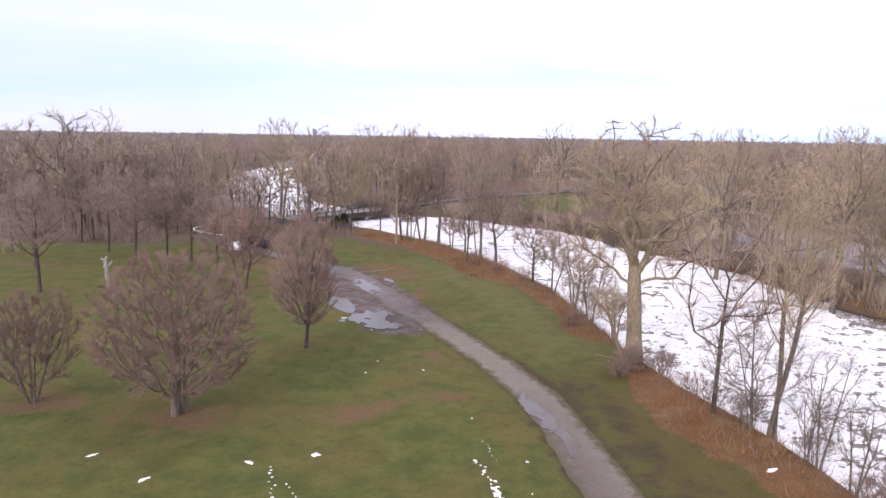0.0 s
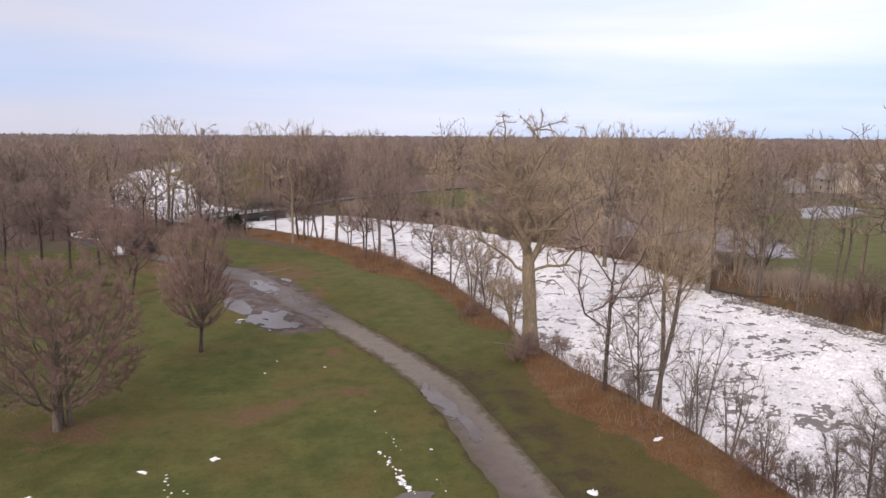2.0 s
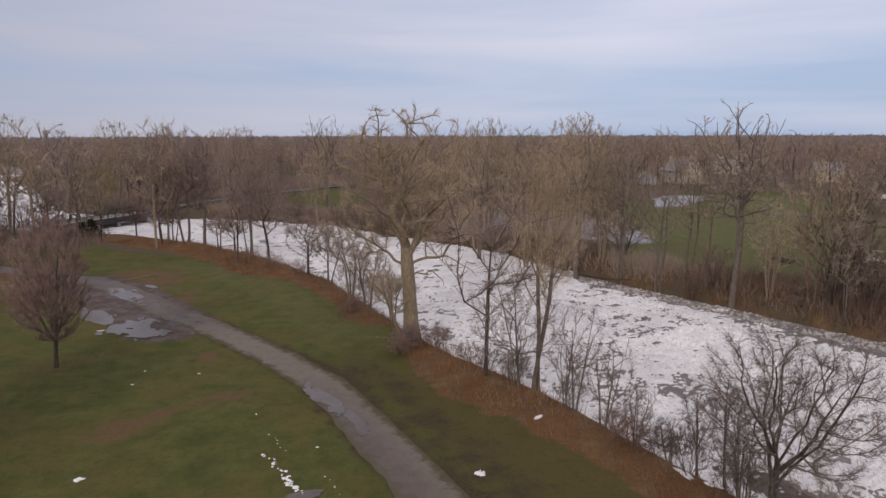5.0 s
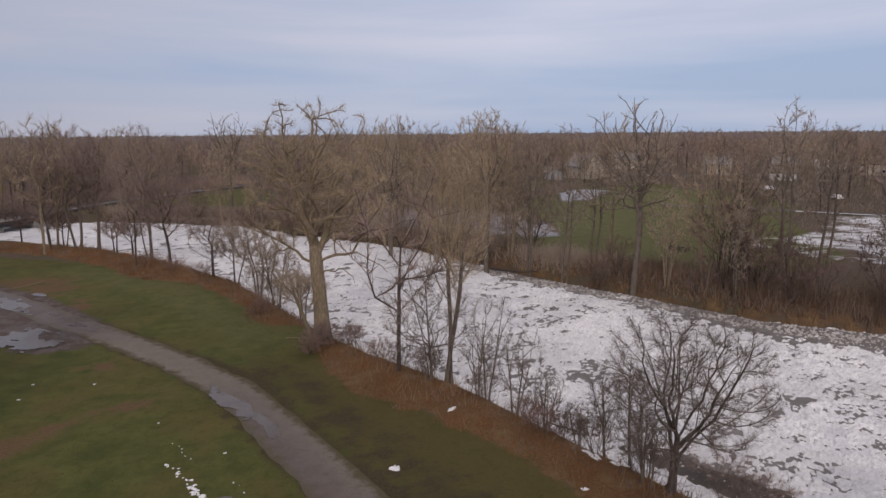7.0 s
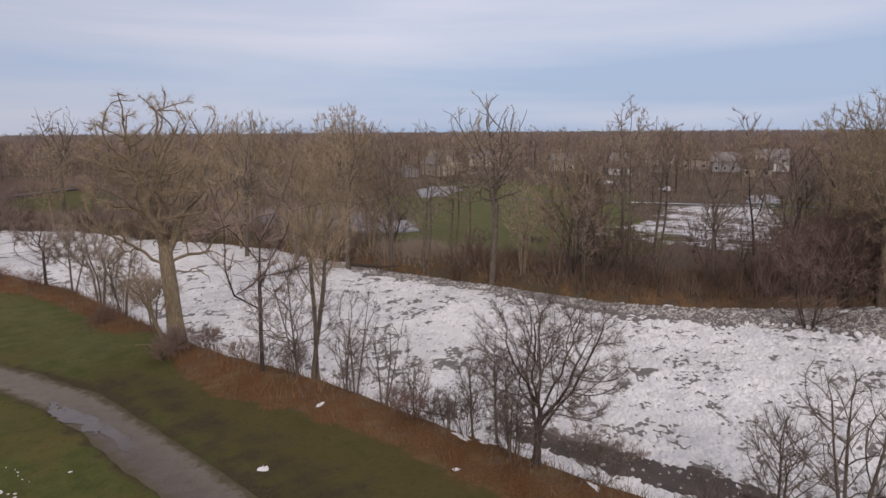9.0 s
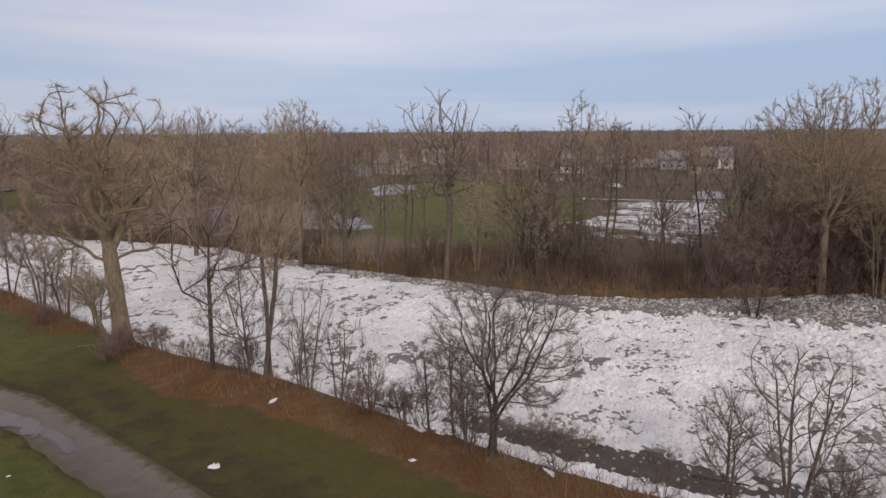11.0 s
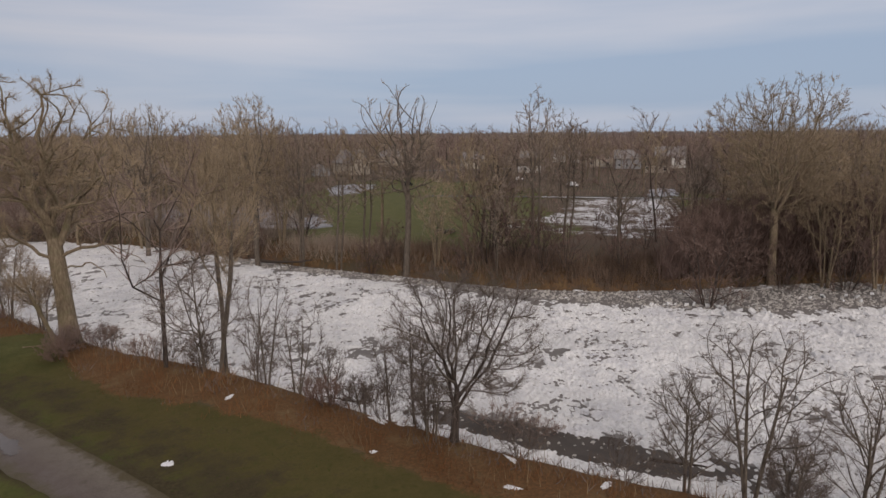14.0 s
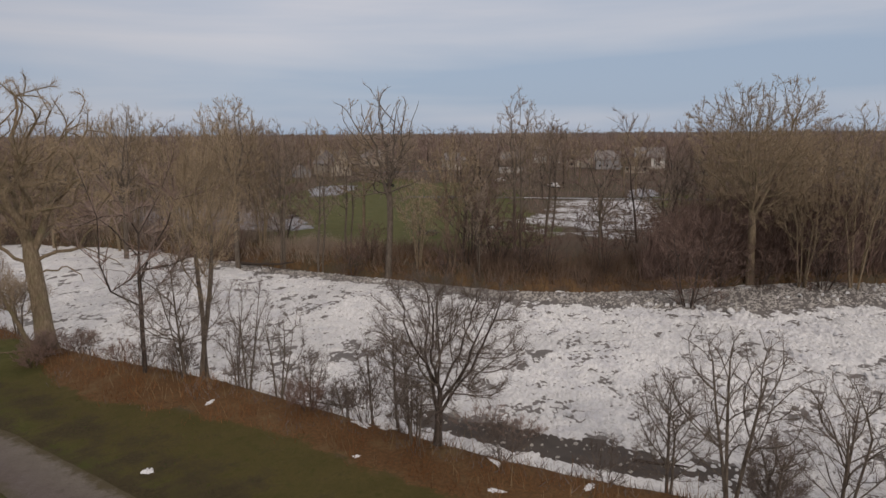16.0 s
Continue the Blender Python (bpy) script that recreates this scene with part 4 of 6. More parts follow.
for x, y, h, seed in ((-39.4, 104.6, 14.6, 110), (-47.2, 102.5, 13.0, 111), (-43.6, 105.4, 12.6, 112), (-64.9, 120.2, 13.8, 113), (-56, 112, 13.0, 114), (-33, 98, 11.5, 115), (-71, 110, 14, 116), (-60, 98, 13, 117)):
    put(tagged(make_tree(h, 0.20, 4.3, seed, base=0.3, points=240, bf=0.42, twigs=5200, twig_len=1.0, twig_w=0.030, wander=0.18, up=0.15, mats=DARK, lean=(0.04, 0)), "bare dark-stemmed tree at the edge of the woods", "tree", LAWN_TREES), x, y)

# trees and shrubs along the near bank
BANK = "trees along the near bank"
put(tagged(make_tree(18.2, 0.27, 3.0, 120, base=0.36, mid=0.5, stems=2, points=340, bf=0.74, twigs=3600, twig_len=0.9, twig_w=0.020, splay=0.06, lean=(0.05, -0.03), up=0.35, leader=0.62, wander=0.1, split=True, mats=(BARK_GREY, BARK_TAN, TWIG_TAN), name="cottonwood_tree"), "tall slender tan cottonwood with a forked stem", "tree", BANK), 23.7, 44.9)
put(tagged(make_tree(10.8, 0.17, 3.6, 121, base=0.10, mid=0.45, stems=2, points=280, bf=0.45, twigs=3600, twig_len=0.7, twig_w=0.017, splay=0.10, lean=(-0.07, 0.02), wander=0.14, leader=0.72, split=True, up=0.15, arms=((128, 3.6, 1.2, 3), (150, 3.0, 0.5, 6), (110, 2.6, 0.2, 8)), mats=BANKY), "bare grey tree with long side boughs", "tree", BANK), 21.9, 44.6)
put(tagged(make_tree(9.4, 0.25, 4.25, 122, base=0.12, mid=0.52, points=700, bf=0.42, twigs=13000, twig_len=0.55, twig_w=0.013, lean=(0.05, -0.05), leader=0.3, wander=0.09, uneven=0.14, up=0.15, split=True, leaders=7, spread=0.5, mats=(BARK_DARK, BARK_GREY, TWIG_BANK), name="spreading_tree"), "spreading dark bare tree at the water's edge", "tree", BANK), 26.0, 23.9)
for x, y, h, cr, st, seed, ln in ((26.2, 27.2, 6.9, 1.2, 1, 123, -0.06), (26.0, 29.2, 5.2, 1.0, 1, 124, -0.1), (25.5, 25.4, 5.6, 1.2, 2, 125, -0.1),
                                  (24.5, 36.8, 6.1, 1.6, 3, 126, 0.05), (23.9, 39.6, 7.6, 1.9, 2, 127, 0.06), (25.3, 34.2, 4.0, 1.3, 4, 128, 0), (25.0, 24.6, 4.2, 1.0, 3, 129, 0), (24.6, 42.0, 5.2, 1.5, 3, 137, 0.05), (25.9, 31.6, 2.6, 1.2, 5, 138, 0)):
    put(tagged(make_tree(h, 0.05 + 0.007 * h, cr, seed, base=0.18, stems=st, points=110, bf=0.6, twigs=1100, twig_len=0.5, twig_w=0.013, leader=0.85, splay=0.12, lean=(ln, 0), up=0.2, mats=BANKY, name="sapling"), "thin bare grey sapling on the riverbank", "sapling", BANK), x, y)
for x, y, h, cr, st, seed in ((31.2, 12.9, 6.6, 2.0, 2, 130), (31.6, 10.0, 8.9, 3.3, 3, 131), (35.2, 5.9, 8.0, 2.7, 3, 132), (32.6, 8.2, 4.2, 1.6, 2, 133), (34.0, 8.6, 3.0, 1.4, 4, 134), (37.8, 2.6, 7.6, 2.6, 2, 135), (36.2, 1.0, 5.5, 2.2, 3, 136)):
    put(tagged(make_tree(h, 0.08 + 0.008 * h, cr, seed, base=0.12, mid=0.55, stems=st, points=330 if h > 6 else 150, bf=0.52, twigs=2600, twig_len=0.5, twig_w=0.013, leader=0.75, splay=0.13, wander=0.12, split=True, up=0.2, mats=BANKY), "bare grey tree leaning over the ice", "tree", BANK), x, y)
for x, y, h, cr, st, seed, mt in ((-3.7, 127.5, 20.0, 5.6, 2, 140, DUSK), (-0.6, 125.5, 18.5, 4.6, 1, 141, DUSK), (-8.4, 137, 6.4, 2.6, 1, 142, DARK), (-5.8, 132.5, 6.8, 2.8, 2, 143, DARK), (-13.0, 142, 6.4, 2.8, 1, 144, DARK),
                                  (1.8, 121, 6.2, 2.6, 2, 145, DARK), (4.2, 117.5, 7.0, 2.6, 1, 146, DARK), (6.6, 114.6, 20.6, 6.0, 3, 147, DUSK), (8.9, 107.5, 12.2, 4.0, 1, 148, DARK), (12.9, 92.6, 8.6, 3.4, 1, 149, DARK),
                                  (15.0, 88.4, 8.0, 2.6, 2, 150, GREY), (16.4, 81.0, 8.6, 3.3, 3, 152, GREY), (17.4, 76.0, 7.6, 3.0, 4, 153, GREY), (18.4, 68.6, 5.6, 2.6, 3, 155, GREY)):
    put(tagged(make_tree(h, 0.09 + 0.012 * h, cr, seed, base=0.3, mid=0.5, stems=st, points=420 if h > 11 else 170, bf=0.45, twigs=7000 if h > 11 else 3600, twig_len=0.5 + 0.022 * h, twig_w=0.024 if h > 11 else 0.021, leader=0.45, splay=0.12, wander=0.16, up=0.15, mats=mt), "bare tree standing against the river ice", "tree", BANK), x, y)
# the low leaning stem beside the great cottonwood
put(tagged(make_tree(7.0, 0.20, 2.0, 156, base=0.45, points=110, twigs=900, twig_len=0.7, twig_w=0.018, lean=(-0.42, -0.1), leader=0.6, mats=TAN), "leaning pale stem beside the great cottonwood", "tree", BANK), 16.9, 59.0)


for x, y, h, cr, st, seed, mt in ((16.5, 56.6, 1.9, 1.5, 7, 160, DARK), (15.5, 55.0, 1.5, 1.3, 7, 161, RED), (17.6, 58.2, 1.6, 1.2, 6, 162, DARK), (20.9, 59.6, 3.0, 0.9, 6, 163, BANKY), (22.0, 50.5, 2.2, 1.4, 6, 164, BANKY), (25.2, 29.0, 2.4, 1.3, 6, 165, BANKY),
                                  (24.0, 33.0, 1.7, 1.2, 6, 167, RED), (14.2, 70.5, 1.5, 1.6, 6, 168, RED), (8.5, 99.5, 2.2, 2.0, 7, 169, RED), (5.5, 104.5, 2.4, 2.2, 7, 170, RED), (11.5, 93.5, 2.0, 1.8, 6, 171, RED), (29.6, 15.4, 2.4, 1.6, 6, 172, BANKY),
                                  (23.0, 47.2, 2.0, 1.3, 6, 173, BANKY), (24.4, 41.0, 2.2, 1.3, 6, 174, BANKY), (25.7, 37.4, 1.9, 1.2, 6, 175, DARK), (26.2, 33.4, 2.2, 1.4, 7, 176, BANKY), (21.2, 53.4, 1.9, 1.3, 6, 177, DARK), (19.6, 57.4, 1.8, 1.5, 7, 178, DARK), (27.0, 26.8, 2.3, 1.5, 6, 179, BANKY), (22.2, 45.6, 2.6, 1.3, 6, 180, BANKY), (28.0, 21.0, 2.1, 1.5, 6, 181, BANKY), (32.3, 25.8, 2.3, 1.9, 8, 187, DARK), (33.2, 23.6, 1.8, 1.6, 8, 188, DARK),
                                  (17.3, 74.7, 3.4, 1.9, 7, 182, GREY), (22.0, 85.4, 4.4, 2.2, 7, 183, GREY), (17.5, 89.3, 4.0, 2.2, 7, 184, GREY), (16.4, 75.0, 3.0, 1.7, 7, 185, GREY), (17.9, 84.9, 4.2, 2.2, 7, 186, GREY)):
    put(tagged(make_tree(h, 0.03, cr, seed, base=0.05, mid=0.55, stems=st, points=110, bf=0.7, twigs=1300, twig_len=0.4, twig_w=0.016, leader=0.5, splay=0.4, tip=0.006, mats=mt, name="shrub"), "low leafless shrub on the riverbank", "shrub", "shrubs on the riverbank"), x, y)


# the far bank: six kinds, then copies
def kind(label, *args, **kw):
    return tagged(make_tree(*args, **kw), label, "tree", "trees on the far bank")


FAR_KINDS = [
    kind("tall bare cottonwood with a rounded crown", 23.2, 0.36, 5.4, 201, base=0.26, mid=0.5, points=900, bf=0.55, twigs=6500, twig_len=0.5, twig_w=0.038, up=0.4, mats=TAN, name="cottonwood_tree"),
    kind("tall bare grey tree on the far bank", 21.0, 0.30, 3.6, 202, base=0.3, stems=2, points=480, bf=0.5, twigs=2500, twig_len=0.55, twig_w=0.045, splay=0.05, wander=0.18, up=0.35, leader=0.7, mats=GREY, name="bare_tree"),
    kind("bare tan willow with many upright stems", 18.5, 0.24, 4.6, 203, base=0.18, mid=0.55, stems=4, points=560, bf=0.62, twigs=3000, twig_len=0.6, twig_w=0.045, splay=0.10, up=0.4, leader=0.6, mats=TAN, name="willow_tree"),
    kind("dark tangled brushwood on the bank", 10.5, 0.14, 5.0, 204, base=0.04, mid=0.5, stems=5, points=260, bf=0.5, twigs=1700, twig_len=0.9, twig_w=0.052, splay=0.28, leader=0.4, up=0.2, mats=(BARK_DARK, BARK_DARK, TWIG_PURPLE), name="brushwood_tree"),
    kind("gnarled bare tree with twisted upper boughs", 22.2, 0.42, 5.2, 205, base=0.28, mid=0.5, points=520, bf=0.36, twigs=3200, twig_len=0.55, twig_w=0.044, wander=0.26, bare_top=0.4, leader=0.45, tip=0.024, uneven=0.28, straight=0.015, up=0.3, leaders=4, spread=0.6, tops=(0.80, 0.95), mats=GREY, name="gnarled_tree"),
    kind("slender young tree on the far bank", 12.0, 0.13, 2.4, 206, base=0.2, stems=2, points=140, bf=0.62, twigs=850, twig_len=0.65, twig_w=0.052, splay=0.06, up=0.2, mats=GREY, name="young_tree"),
]
FAR_SPOTS = [(54.6, 79.6, 1, 0.98), (59.9, 63.6, 4, 1.08), (65.2, 57.0, 2, 0.86), (70.6, 50.4, 1, 1.04), (80, 52, 1, 0.92), (76, 41.5, 4, 0.55), (43.4, 104.4, 4, 0.96),
             (70.8, 27.9, 3, 1.05), (91.6, 16.2, 2, 0.95), (88.4, 21.2, 2, 0.82), (79, 33.5, 3, 0.85), (48, 96, 2, 1.0), (56.5, 73.5, 1, 0.85), (62.5, 60.5, 2, 0.62), (67.6, 47.0, 3, 0.6), (58, 68.5, 3, 0.5),
             (52.6, 90, 3, 0.55), (84, 29.4, 3, 1.0), (94, 24, 0, 0.72), (98, 16, 1, 0.82), (101, 8, 2, 0.95), (97, 28, 2, 0.9), (104, 18, 0, 0.78), (46, 112, 2, 0.9), (40, 124.5, 0, 0.85), (35, 134, 3, 0.8),
             (31, 145, 1, 0.85), (24.5, 157, 0, 0.8), (73.5, 39.5, 3, 0.5), (89, 31, 0, 0.7), (110, 10, 1, 0.85), (62, 74, 1, 0.8), (47, 118, 0, 0.85), (53, 100, 2, 0.95), (57, 88, 2, 0.85), (71.5, 57, 3, 0.5), (92, 38, 1, 0.7), (103, 30, 3, 1.0), (110, 24, 0, 0.8),
             (85, 25.0, 3, 0.55), (87.6, 25.2, 3, 0.65), (82.6, 28.6, 3, 0.5), (-56, 196, 1, 0.62), (-66, 210, 5, 1.2), (-49, 181, 2, 0.6), (-54, 190, 3, 0.75), (-55, 184, 3, 0.7), (-51, 179, 3, 0.65), (-60, 192, 3, 0.7), (-73, 215, 1, 0.8),
             (-60, 204, 1, 0.7), (-52, 187, 5, 1.0), (-70, 218, 1, 0.75), (-47, 177, 5, 1.1), (-63, 196, 3, 0.7), (-84, 250, 2, 0.8), (-76, 232, 5, 1.2), (-58, 193, 5, 0.9), (-45, 222, 2, 0.8), (-50, 236, 0, 0.75),
             (-62, 143, 4, 0.82), (-41, 171, 0, 1.14), (28.5, 168, 4, 1.05), (55.6, 128.5, 2, 1.2), (-22, 203, 0, 1.0), (-30, 150, 1, 0.8), (-50, 150, 0, 0.85), (-36, 160, 3, 0.8), (-70, 132, 1, 0.8), (-57, 160, 1, 0.95), (14, 178, 2, 0.95), (5, 190, 0, 0.9),
             (66, 55, 3, 0.95), (70, 57.5, 1, 0.82), (68.5, 52, 3, 0.8), (75, 60, 2, 0.72), (64.5, 52, 5, 1.0), (69.5, 45, 3, 0.6), (-31, 150, 3, 0.55), (-37, 151, 3, 0.6), (-27, 149, 5, 0.6), (-41, 143, 3, 0.5), (90, 45, 3, 0.6), (95, 20, 3, 1.1), (89, 19, 3, 0.9), (104, 10, 3, 1.2), (99, 22, 3, 1.0), (63, 56.5, 3, 0.45), (69, 52, 3, 0.6), (61, 68, 3, 0.5), (81, 45, 3, 0.7), (38, 131, 3, 0.7), (43, 121, 3, 0.7), (49, 106, 3, 0.6), (29, 150, 3, 0.7), (19, 163, 3, 0.8), (9, 175, 3, 0.8), (-2, 185, 3, 0.8)]
put(kind("broad bare cottonwood with a dense rounded crown", 24.4, 0.55, 8.0, 207, base=0.26, mid=0.52, points=2200, bf=0.4, leader=0.38, twigs=22000, twig_len=0.5, twig_w=0.029, up=0.45, wander=0.14, uneven=0.12, leaders=7, spread=0.5, shell=0.5, mats=TAN, name="cottonwood_tree"), 86.0, 26.4)
put(kind("bare cottonwood with a dense rounded crown", 24.2, 0.40, 5.4, 208, base=0.24, mid=0.55, points=1600, bf=0.5, twigs=12000, twig_len=0.5, twig_w=0.032, up=0.45, uneven=0.12, leaders=5, spread=0.4, shell=0.5, mats=(BARK_GREY, BARK_TAN, TWIG_TAN), name="cottonwood_tree"), 50.4, 84.2)
put(kind("yellowish bare willow beside the bridge road", 14.5, 0.24, 5.4, 209, base=0.16, mid=0.5, stems=4, points=360, bf=0.55, twigs=7000, twig_len=0.8, twig_w=0.045, splay=0.14, up=0.2, mats=OLIVE, name="willow_tree"), -26, 192)
rng_far = np.random.default_rng(77)
bank_line = np.array(FAR_BANK[6:22], float)
for _ in range(14):
    k = rng_far.integers(0, len(bank_line) - 1)
    f = rng_far.random()
    p = bank_line[k] * (1 - f) + bank_line[k + 1] * f
    d = unit(bank_line[k + 1] - bank_line[k])
    off = rng_far.uniform(2.5, 13)
    spot = p + np.array([-d[1], d[0]]) * off
    if float(river_depth(spot[:1], spot[1:])[0]) < -1.5:
        FAR_SPOTS.append((float(spot[0]), float(spot[1]), int(rng_far.choice([5, 5, 5, 5, 3])), float(rng_far.uniform(0.5, 0.95)) * (0.6 if _ % 5 == 0 else 1.0)))
used = set()
for x, y, k, s in FAR_SPOTS:
    if k in used:
        again(FAR_KINDS[k], x, y, rng_far.uniform(0, 360), s)
    else:
        used.add(k)
        put(FAR_KINDS[k], x, y, rng_far.uniform(0, 360), s)


# woods behind: a few tree models of few faces, laid out many times as one mesh
def wood_kind(height, crown, seed, twigs, twig_len=1.5, twig_w=0.066, base=0.22):
    g = np.random.default_rng(seed)
    stem = bend((0, 0, -0.4), (0, 0, 1), height * 0.5, 6, g, 0.05, 0.02)
    pos, par, weight, heavy, fixed = skeleton([(stem, -1)], crown_points(46, height, crown, base, 0.5, (0, 0), g), 0.45, 0.2, g, 1)
    pos = fill(pos, height, crown)
    rad = 0.022 * height / 16 * weight ** 0.56
    lines = [(pos[:fixed], rad[:fixed])]
    for k in range(fixed, len(pos)):
        if par[k] < fixed:
            lines += chains(par, heavy, k, pos, rad)
    tv, tf = tubes(lines, 3)
    fine = np.arange(fixed, len(pos))
    fine = fine[weight[fine] < 8]
    i = fine[g.integers(0, len(fine), twigs)]
    k = g.random(twigs)[:, None]
    way = unit(unit(pos[i] - pos[par[i]]) + g.normal(0, 0.5, (twigs, 3)) + np.array([0, 0, 0.4]))
    sv, sf = spikes(pos[par[i]] * (1 - k) + pos[i] * k, way, twig_len * g.uniform(0.5, 1.3, twigs), np.full(twigs, twig_w), g, 2)
    return tv, tf, sv, sf


def in_view(x, y, wide=0.0):
    """The sector of the country that lies before the lawn."""
    th = np.degrees(np.arctan2(x, y))
    return (th > -40 - wide) & (th < 90 + wide)


def lay_out(kinds, spots, g, scale=(0.65, 1.2)):
    """Copies of wood kinds at spots: arrays of tubes and twigs."""
    tv, tf, sv, sf, ot, os_ = [], [], [], [], 0, 0
    for x, y in spots:
        a, b, c, d = kinds[int(g.integers(0, len(kinds)))]
        s, th = g.uniform(*scale) * (1.28 if g.random() < 0.12 else 1.0), g.uniform(0, 6.283)
        m = np.array([[math.cos(th), -math.sin(th), 0], [math.sin(th), math.cos(th), 0], [0, 0, 1]]) * s
        o = np.array([x, y, 0.0])
        tv.append(a @ m.T + o)
        tf.append(b + ot)
        sv.append(c @ m.T + o)
        sf.append(d + os_)
        ot += len(a)
        os_ += len(c)
    return np.concatenate(tv), np.concatenate(tf), np.concatenate(sv), np.concatenate(sf)


def scatter(n, x0, x1, y0, y1, g, ok):
    x, y = g.uniform(x0, x1, n), g.uniform(y0, y1, n)
    k = ok(x, y)
    return np.column_stack([x[k], y[k]])


def wooded(x, y):
    """Where woods stand: off the lawn, the river, the field and the far snow."""
    far_lawn = np.where(inside(LAWN, x, y), 1, -1) * off_line(LAWN, x, y, True)
    field = np.where(inside(FIELD, x, y), 1, -1) * off_line(FIELD, x, y, True)
    snow = np.where(inside(FAR_SNOW, x, y), 1, -1) * off_line(FAR_SNOW, x, y, True)
    houses = (x > 100) & (y < 260) & (x * 0.9 > y * 0.62) & (np.hypot(x, y) < 420)
    clear = (off_line(FAR_BANK, x, y) < 22) & (x > 5) & (x < 60)
    meadow = inside(MEADOW, x, y) | (off_line(FAR_ROAD, x, y) < 5)
    thin = np.sin(x * 12.9898 + y * 78.233) * 43758.5453
    return (far_lawn < -3) & (river_depth(x, y) < -4) & (field < -2) & (snow < -2) & (~houses | (thin - np.floor(thin) < 0.75)) & ~clear & ~meadow & in_view(x, y)


g_w = np.random.default_rng(300)
MID = {"woods": ([wood_kind(15, 4.4, 301, 520), wood_kind(17, 4.2, 302, 520), wood_kind(13, 4.6, 303, 520)], BARK_DARK, TWIG_BROWN),
       "woods_tan": ([wood_kind(17, 4.6, 304, 520), wood_kind(19, 4.2, 305, 520)], BARK_TAN, TWIG_TAN),
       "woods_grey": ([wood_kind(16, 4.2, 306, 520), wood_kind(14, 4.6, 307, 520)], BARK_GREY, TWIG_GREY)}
spots = scatter(9000, -330, 380, 30, 420, g_w, wooded)
dist = np.hypot(spots[:, 0], spots[:, 1])
keep = g_w.random(len(spots)) < np.clip(1.1 - dist / 520, 0.2, 1) * np.where((dist < 210) & (spots[:, 0] < -10), 0.8, 0.36)
spots = spots[keep]
pickk = g_w.random(len(spots)) + 0.22 * smooth(spots[:, 0], -60, 40)
for name, lo, hi in (("woods", -1, 0.62), ("woods_grey", 0.62, 0.86), ("woods_tan", 0.86, 9)):
    kinds, bk, tw = MID[name]
    sel = spots[(pickk >= lo) & (pickk < hi)]
    a, b, c, d = lay_out(kinds, sel, g_w)
    w = new(name, None)
    tagged(w, "dense leafless winter woods behind the river and lawn", "woods", kind="stuff")
    tagged(part("stems", mesh_np("stems", a, b, bk, True), None, w), kind="stuff")
    tagged(part("twigs", mesh_np("twigs", c, d, tw), None, w), kind="stuff")

# far woods up to the horizon: crowns as tufts of upright twigs
def far_woods(name, n, r0, r1, tall, per, wide, label, mat, seed):
    g = np.random.default_rng(seed)
    r = np.sqrt(g.uniform(r0 ** 2, r1 ** 2, n))
    th = np.radians(g.uniform(-48, 98, n))
    x, y = r * np.sin(th), r * np.cos(th)
    ok = (river_depth(x, y) < -3)
    ok &= ~((x > 100) & (y < 330) & (x * 0.9 > y * 0.62) & (r < 520) & (g.random(n) < 0.6))
    x, y = x[ok], y[ok]
    n = len(x)
    h = tall * g.uniform(0.7, 1.08, n) * (1 + 0.16 * waves(x, y, r1 * 0.10, 5)) * np.where(g.random(n) < 0.05, 1.3, 1.0)
    i = np.repeat(np.arange(n), per)
    m = len(i)
    sp = tall * 0.30
    az, q = g.uniform(0, 6.283, m), np.sqrt(g.random(m))
    base = np.column_stack([x[i] + sp * 0.55 * q * np.cos(az), y[i] + sp * 0.55 * q * np.sin(az), h[i] * g.uniform(0.0, 0.62, m)])
    tip = np.column_stack([x[i] + sp * q * np.cos(az), y[i] + sp * q * np.sin(az), h[i] * (1 - 0.35 * q * q) * g.uniform(0.85, 1.0, m)])
    tip[:, 2] = np.maximum(tip[:, 2], base[:, 2] + 2)
    way = tip - base
    v, f = spikes(base, way, np.linalg.norm(way, axis=1), np.full(m, wide) * g.uniform(0.6, 1.4, m), g, 2)
    tagged(new(name, mesh_np(name, v, f, mat)), label, "woods", kind="stuff")


far_woods("far_woods", 9000, 330, 760, 15, 19, 0.40, "leafless woods in the middle distance", TWIG_BROWN, 401)
far_woods("distant_woods", 8500, 740, 1700, 15, 12, 1.0, "distant leafless woods up to the horizon", TWIG_HAZED, 402)
far_woods("horizon_woods", 7000, 1650, 4000, 17, 8, 2.4, "hazy greyish brown woods along the horizon", TWIG_HAZED, 403)


# ---------------------------------------------------------------- dry weeds, grass and leaves
def strew(name, label, category, mat, n, area, ok, length, width, tilt, seed, sides=3):
    g = np.random.default_rng(seed)
    x, y = g.uniform(area[0], area[1], n), g.uniform(area[2], area[3], n)
    k = ok(x, y, g)
    x, y = x[k], y[k]
    way = np.column_stack([g.normal(0, tilt, len(x)), g.normal(0, tilt, len(x)), np.ones(len(x))])
    v, f = spikes(np.column_stack([x, y, ground_height(x, y) - 0.03]), way, g.uniform(*length, len(x)), g.uniform(*width, len(x)), g, sides)
    return tagged(new(name, mesh_np(name, v, f, mat)), label, category, kind="stuff")


def lawn_off(x, y):
    return np.where(inside(LAWN, x, y), 1, -1) * off_line(LAWN, x, y, True)


